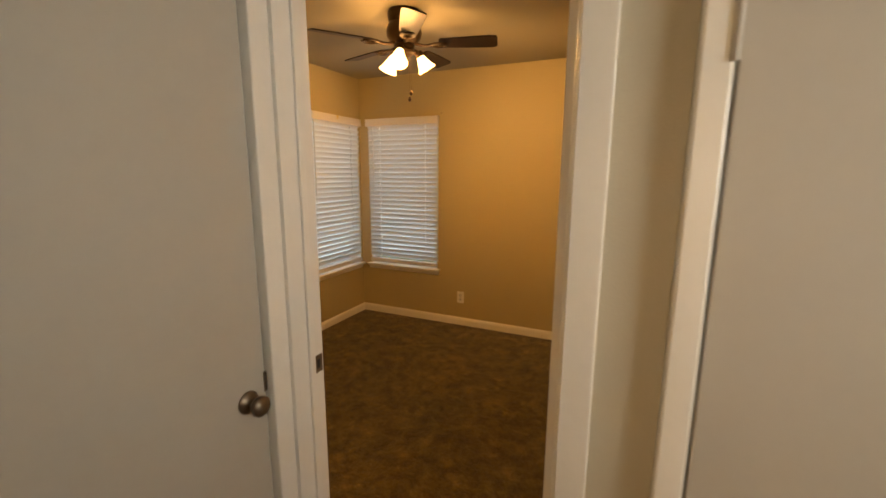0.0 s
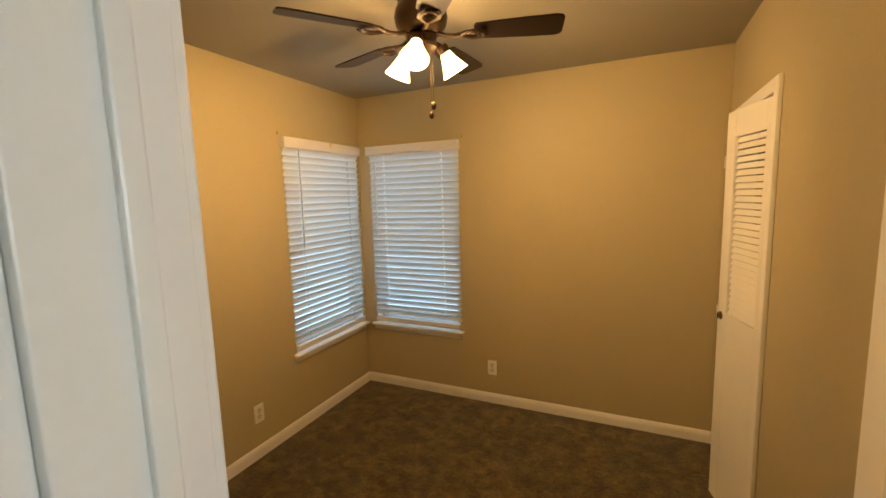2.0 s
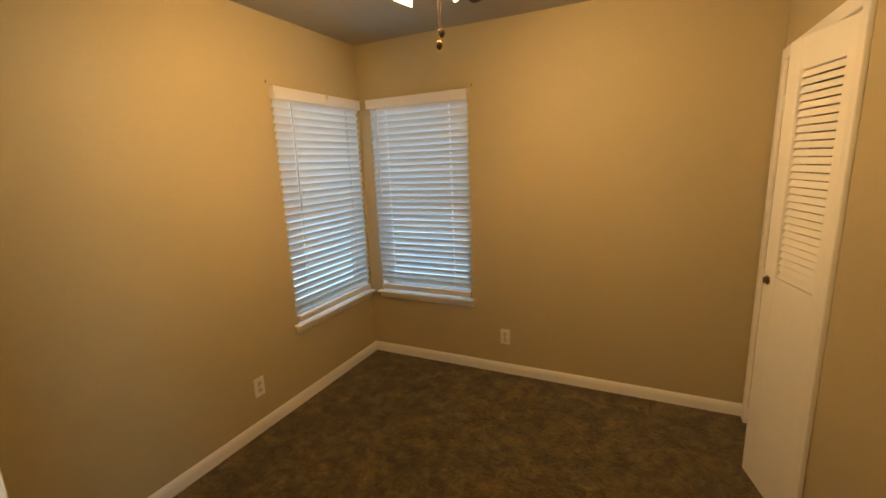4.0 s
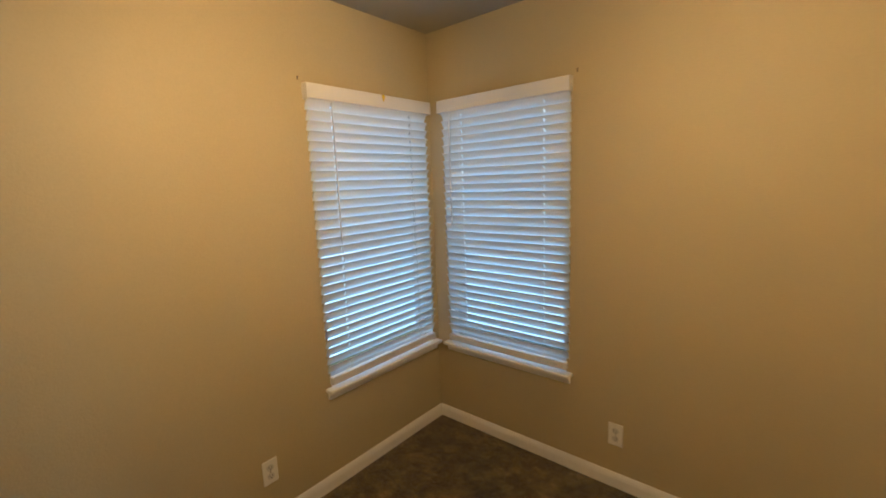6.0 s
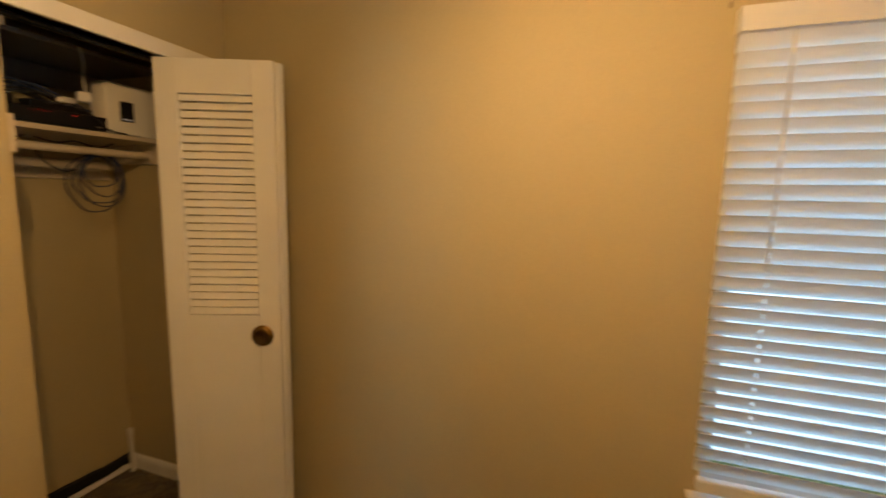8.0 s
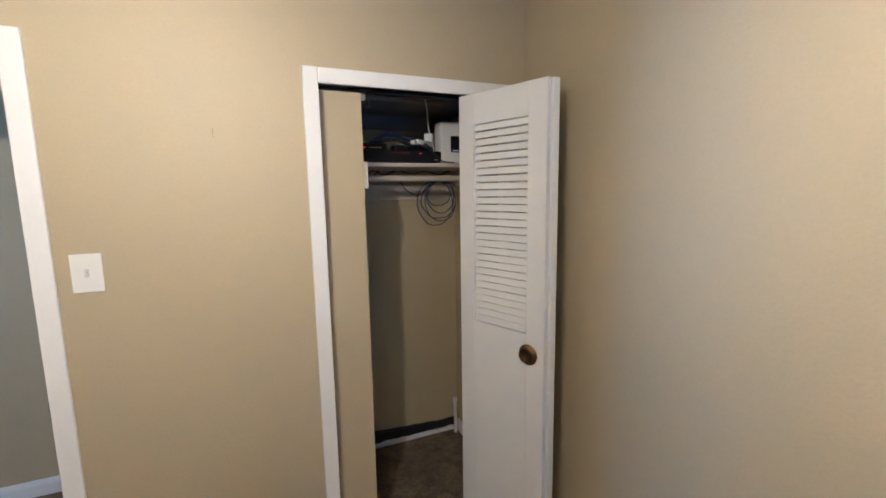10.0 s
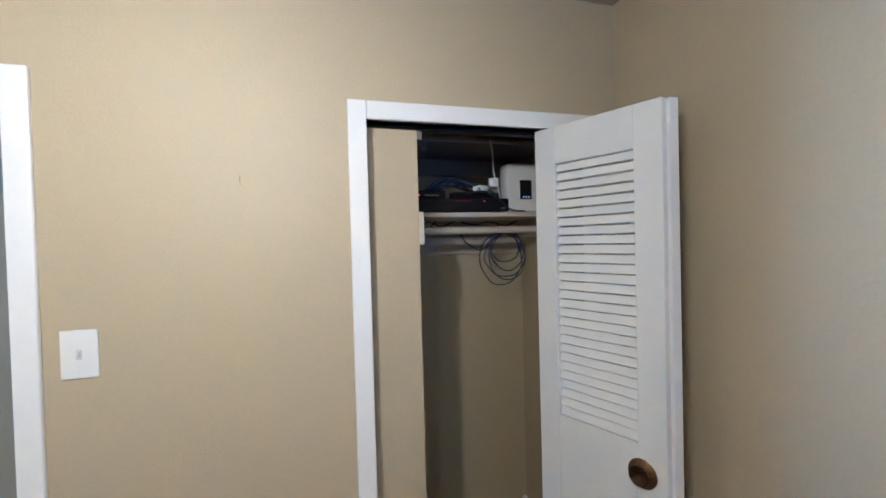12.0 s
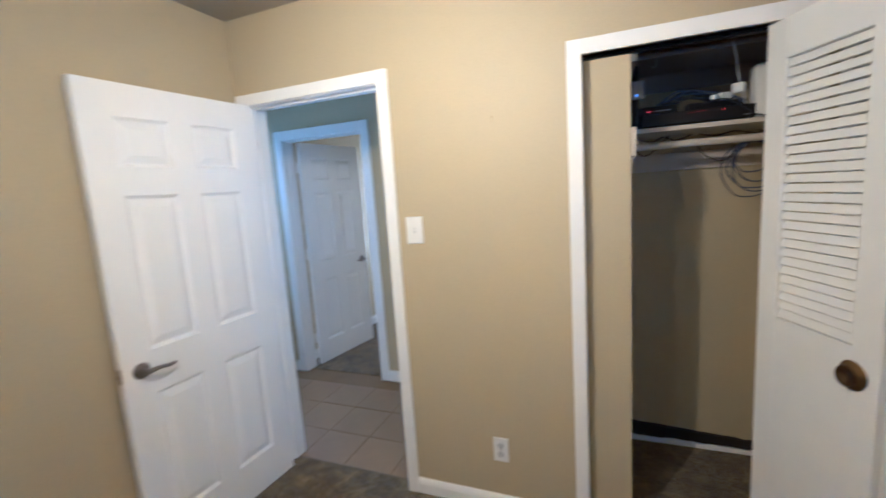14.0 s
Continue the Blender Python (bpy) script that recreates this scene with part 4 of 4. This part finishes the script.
rec = thing("video_recorder", (-2.045, 0.105, SHZ), 0, "flat black recorder box with red lights", "recorder")
part("case", boxes(((-0.215, -0.12, 0.006), (0.215, 0.12, 0.062)), bevel=0.003), BLACK, rec)
part("front_panel", boxes(((-0.213, 0.1205, 0.008), (0.213, 0.127, 0.060)), bevel=0.002), BLACK, rec)
for k in range(6):
    part("led", boxes(((0.0 + k * 0.014 - 0.03, 0.1272, 0.050), (0.002 + k * 0.014 - 0.03, 0.1278, 0.0513))), LEDRED, rec)
part("led", boxes(((-0.10, 0.1272, 0.048), (-0.094, 0.1278, 0.051))), LEDRED, rec)
part("badge", boxes(((-0.195, 0.1272, 0.016), (-0.172, 0.1278, 0.021))), NICKEL, rec)
for dx in (-0.18, 0.18):
    for dy in (-0.09, 0.09):
        part("foot", lathe(bmesh.new(), [(0.0, 0.0), (0.012, 0.0), (0.011, 0.006), (0.0, 0.0062)], Matrix.Translation((dx, dy, 0)), 12), SLOT, rec)

rt = thing("router", (-1.905, 0.12, SHZ + 0.0622), 0, "small black router on the recorder", "router")
part("case", boxes(((-0.075, -0.06, 0.0), (0.085, 0.07, 0.038)), bevel=0.005), BLACK, rt)
part("badge", boxes(((-0.045, 0.0702, 0.014), (0.02, 0.0708, 0.018))), NICKEL, rt)
part("led", boxes(((0.040, 0.0702, 0.014), (0.052, 0.0708, 0.018))), LEDRED, rt)

ap = thing("wireless_unit", (-1.80, 0.14, SHZ), 0, "upright black wireless unit with a blue light", "router")
part("case", boxes(((-0.018, -0.10, 0.0), (0.014, 0.075, 0.285)), bevel=0.010), BLACK, ap, "", True)
part("front_cap", boxes(((-0.040, 0.0755, 0.135), (0.012, 0.084, 0.215)), bevel=0.012), CAPGREY, ap)
part("led", boxes(((-0.010, 0.0842, 0.150), (-0.003, 0.0847, 0.155))), LEDBLUE, ap)


def wander(points, seed, amount, per=6):
    """A smooth slack line through points."""
    r = random.Random(seed)
    pts = [Vector(p) + Vector((r.uniform(-1, 1), r.uniform(-1, 1), r.uniform(-1, 1))) * amount for p in points]
    out = []
    for i in range(len(pts) - 1):
        p0, p1, p2, p3 = pts[max(i - 1, 0)], pts[i], pts[i + 1], pts[min(i + 2, len(pts) - 1)]
        for k in range(per):
            u = k / per
            out.append(0.5 * ((2 * p1) + (p2 - p0) * u + (2 * p0 - 5 * p1 + 4 * p2 - p3) * u * u + (3 * p1 - p0 - 3 * p2 + p3) * u ** 3))
    return out + [pts[-1]]


def cable(name, points, radius, material, label, seed=1, amount=0.0):
    ob = part(name, tube(bmesh.new(), wander(points, seed, amount), radius, 7), material, None, "", True)
    return tagged(ob, label, "cable")


# white lead hanging from the head of the closet with its adapters
cable("white_cord", [(-2.163, 0.254, 2.063), (-2.178, 0.245, 2.01), (-2.195, 0.21, 1.95), (-2.207, 0.20, 1.905)], 0.0035, CABLEWHITE, "thin white cord hanging from above the shelf")
cable("white_cord", [(-2.207, 0.20, 1.905), (-2.214, 0.21, 1.87), (-2.226, 0.215, 1.80), (-2.235, 0.22, SHZ + 0.004)], 0.003, CABLEWHITE, "thin white cord down to the shelf")
ad = thing("power_adapter", (-2.155, 0.165, SHZ + 0.112), 25, "white plug adapter among the cables", "plug adapter")
part("body", boxes(((-0.024, -0.018, -0.014), (0.022, 0.018, 0.014)), bevel=0.006), PLATE, ad, "", True)
part("plug", boxes(((-0.042, -0.010, -0.008), (-0.0245, 0.010, 0.010)), bevel=0.004), PLATE, ad)
ad2 = thing("power_adapter", (-2.205, 0.19, SHZ + 0.135), -20, "white plug adapter among the cables", "plug adapter")
part("body", boxes(((-0.022, -0.018, -0.02), (0.024, 0.018, 0.02)), bevel=0.006), PLATE, ad2, "", True)
ps = thing("power_strip", (-2.13, 0.16, SHZ + 0.0625), 8, "dark power strip on the recorder carrying adapters", "power strip")
part("body", boxes(((-0.11, -0.03, 0.0), (0.12, 0.03, 0.030)), bevel=0.005), BLACK, ps)

TOP = SHZ + 0.065
for k in range(13):
    r = random.Random(40 + k)
    x0, x1 = -1.93 + 0.03 * r.random(), -2.19 + 0.08 * r.random()
    y = 0.08 + 0.13 * r.random()
    zz = TOP + 0.035 + 0.055 * r.random()
    cable("network_cable", [(x0, y, TOP + 0.04), (x0 - 0.06, y + 0.03, zz), (x0 - 0.12, y, zz + 0.02 * r.random()), (x1, y - 0.02, TOP + 0.045), (x1 - 0.03, y + 0.02, TOP + 0.02)], 0.0030 if k % 3 else 0.0035, (CABLEBLUE, CABLEDARK, CABLEBLUE)[k % 3], "dark blue network cable tangled on the shelf", k, 0.012)
cable("network_cable", [(-2.07, 0.20, TOP + 0.02), (-2.14, 0.245, TOP + 0.025), (-2.20, 0.25, TOP - 0.01), (-2.26, 0.245, SHZ + 0.012), (-2.33, 0.24, SHZ + 0.005)], 0.003, CABLEDARK, "dark cable draped over the shelf front", 3, 0.0)
# coil of network cable hanging from the rod
for k in range(5):
    r = random.Random(70 + k)
    cx, rx, rz = -2.285 + r.uniform(-0.014, 0.014), 0.112 - 0.010 * k + r.uniform(-0.008, 0.008), 0.125 - 0.012 * k + r.uniform(-0.01, 0.01)
    top = SHZ - 0.085
    pts = [(cx + rx * math.sin(2 * math.pi * i / 14), 0.10 + 0.012 * k + 0.006 * math.cos(4 * math.pi * i / 14), top - rz + rz * math.cos(2 * math.pi * i / 14)) for i in range(15)]
    cable("coiled_cable", pts, 0.003, CABLEBLUE, "grey-blue network cable coiled under the rod", k, 0.004)
for k, pts in enumerate([[(-1.79, 0.12, SHZ - 0.06), (-1.84, 0.12, SHZ - 0.115), (-1.90, 0.12, SHZ - 0.085), (-1.95, 0.12, SHZ - 0.03)], [(-1.80, 0.08, SHZ - 0.03), (-1.88, 0.09, SHZ - 0.05), (-1.93, 0.08, SHZ - 0.028), (-1.98, 0.09, SHZ - 0.052), (-2.05, 0.09, SHZ - 0.03)], [(-2.08, 0.09, SHZ - 0.03), (-2.14, 0.10, SHZ - 0.05), (-2.22, 0.09, SHZ - 0.035), (-2.30, 0.1, SHZ - 0.05), (-2.36, 0.1, SHZ - 0.03)], [(-2.06, 0.11, SHZ - 0.07), (-2.10, 0.11, SHZ - 0.13), (-2.17, 0.11, SHZ - 0.16), (-2.24, 0.11, SHZ - 0.10), (-2.26, 0.11, SHZ - 0.05)]]):
    cable("loose_cable", pts, 0.003, CABLEDARK, "dark cable looped under the shelf", k, 0.004)
cap = thing("capped_pipe", (XL + 0.035, BACK + 0.05, 0.0), 0, "short capped white pipe in the closet corner", "pipe")
part("pipe", lathe(bmesh.new(), [(0.0, 0.0), (0.012, 0.0), (0.012, 0.22), (0.015, 0.222), (0.015, 0.25), (0.008, 0.256), (0.0, 0.256)], None, 16), CABLEWHITE, cap, "", True)

# ---- beyond the hall: passage door, outside ----
pd = thing("door_passage", (0, 0, 0), 0, "white flat door at the end of the passage", "door", "", "structure")
part("leaf", boxes(((1.25, -2.199, 0.01), (1.83, -2.17, DH)), bevel=0.003), DOOR, pd)
part("head_casing", boxes(((1.19, -2.199, DH + 0.002), (1.89, -2.18, DH + 0.065)), bevel=0.004), TRIM, pd)

lawn = setting("ground", boxes(((-400, -400, -0.5), (400, 400, -0.35))), LAWN, "grass outside the windows", "ground")


def neighbour(place, rz, wide, deep, high, label):
    t = thing("house", place, rz, label, "house")
    part("wall", boxes(((-wide / 2, -deep / 2, 0), (wide / 2, deep / 2, high))), STUCCO, t)
    rf = bmesh.new()
    e = 0.5
    v = [rf.verts.new(p) for p in ((-wide / 2 - e, -deep / 2 - e, high + 0.002), (wide / 2 + e, -deep / 2 - e, high + 0.002), (wide / 2 + e, deep / 2 + e, high + 0.002), (-wide / 2 - e, deep / 2 + e, high + 0.002), (-wide / 2 - e, 0, high + 1.9), (wide / 2 + e, 0, high + 1.9))]
    for f in ((0, 1, 5, 4), (2, 3, 4, 5), (0, 4, 3), (1, 2, 5), (3, 2, 1, 0)):
        rf.faces.new([v[i] for i in f])
    part("roof", rf, ROOFING, t)
    return t


neighbour((-13, 4, -0.35), 90, 12, 8, 2.9, "grey neighbouring house glimpsed between blind slats")
neighbour((-3, 15, -0.35), 0, 13, 8, 2.9, "grey neighbouring house glimpsed between blind slats")

# ---- hall floor tiles ----
hall_floor = setting("floor_hall", boxes(((-0.80, HY - 0.06, -0.06), (1.9, Y0 - 0.0601, -0.006)), ((1.10, -2.2, -0.06), (1.9, HY - 0.0601, -0.006))), GROUT, "grouted brown ceramic hall floor", "tile floor")
tile_me = mesh_of("tile", boxes(((0.0025, 0.0025, -0.010), (0.3025, 0.3025, 0.0)), bevel=0.002), TILE)
rnd = random.Random(9)
x = -0.85
while x < 1.9 - 0.29:
    y = Y0 - 0.0605 - 0.3075
    while y > -2.2:
        if y > HY - 0.06 or x > 1.10:
            o = new("tile", tile_me)
            o.parent = hall_floor
            o.location = (x, y, -0.003 + rnd.uniform(-0.0006, 0.0006))
        y -= 0.3075
    x += 0.3075
part("threshold_strip", boxes(((DX0, Y0 - 0.075, -0.004), (DX1, Y0 - 0.052, 0.003)), bevel=0.002), DARKMETAL, hall_floor, "dark metal carpet edge strip")

hk = thing("cup_hook", (-1.885, 0.235, 2.045), 0, "small white hook screwed under the upper shelf", "hook")
part("hook", tube(bmesh.new(), [(0, 0, 0)] + [tuple(p) for p in arc((0.008, 0, -0.028), 0.008, 180, 350, 8)], 0.0015, 6), CABLEWHITE, hk)
ad3 = thing("power_adapter", (-2.115, 0.205, SHZ + 0.105), 50, "small white plug lying on the cables", "plug adapter")
part("body", boxes(((-0.018, -0.012, -0.010), (0.016, 0.012, 0.010)), bevel=0.005), PLATE, ad3, "", True)
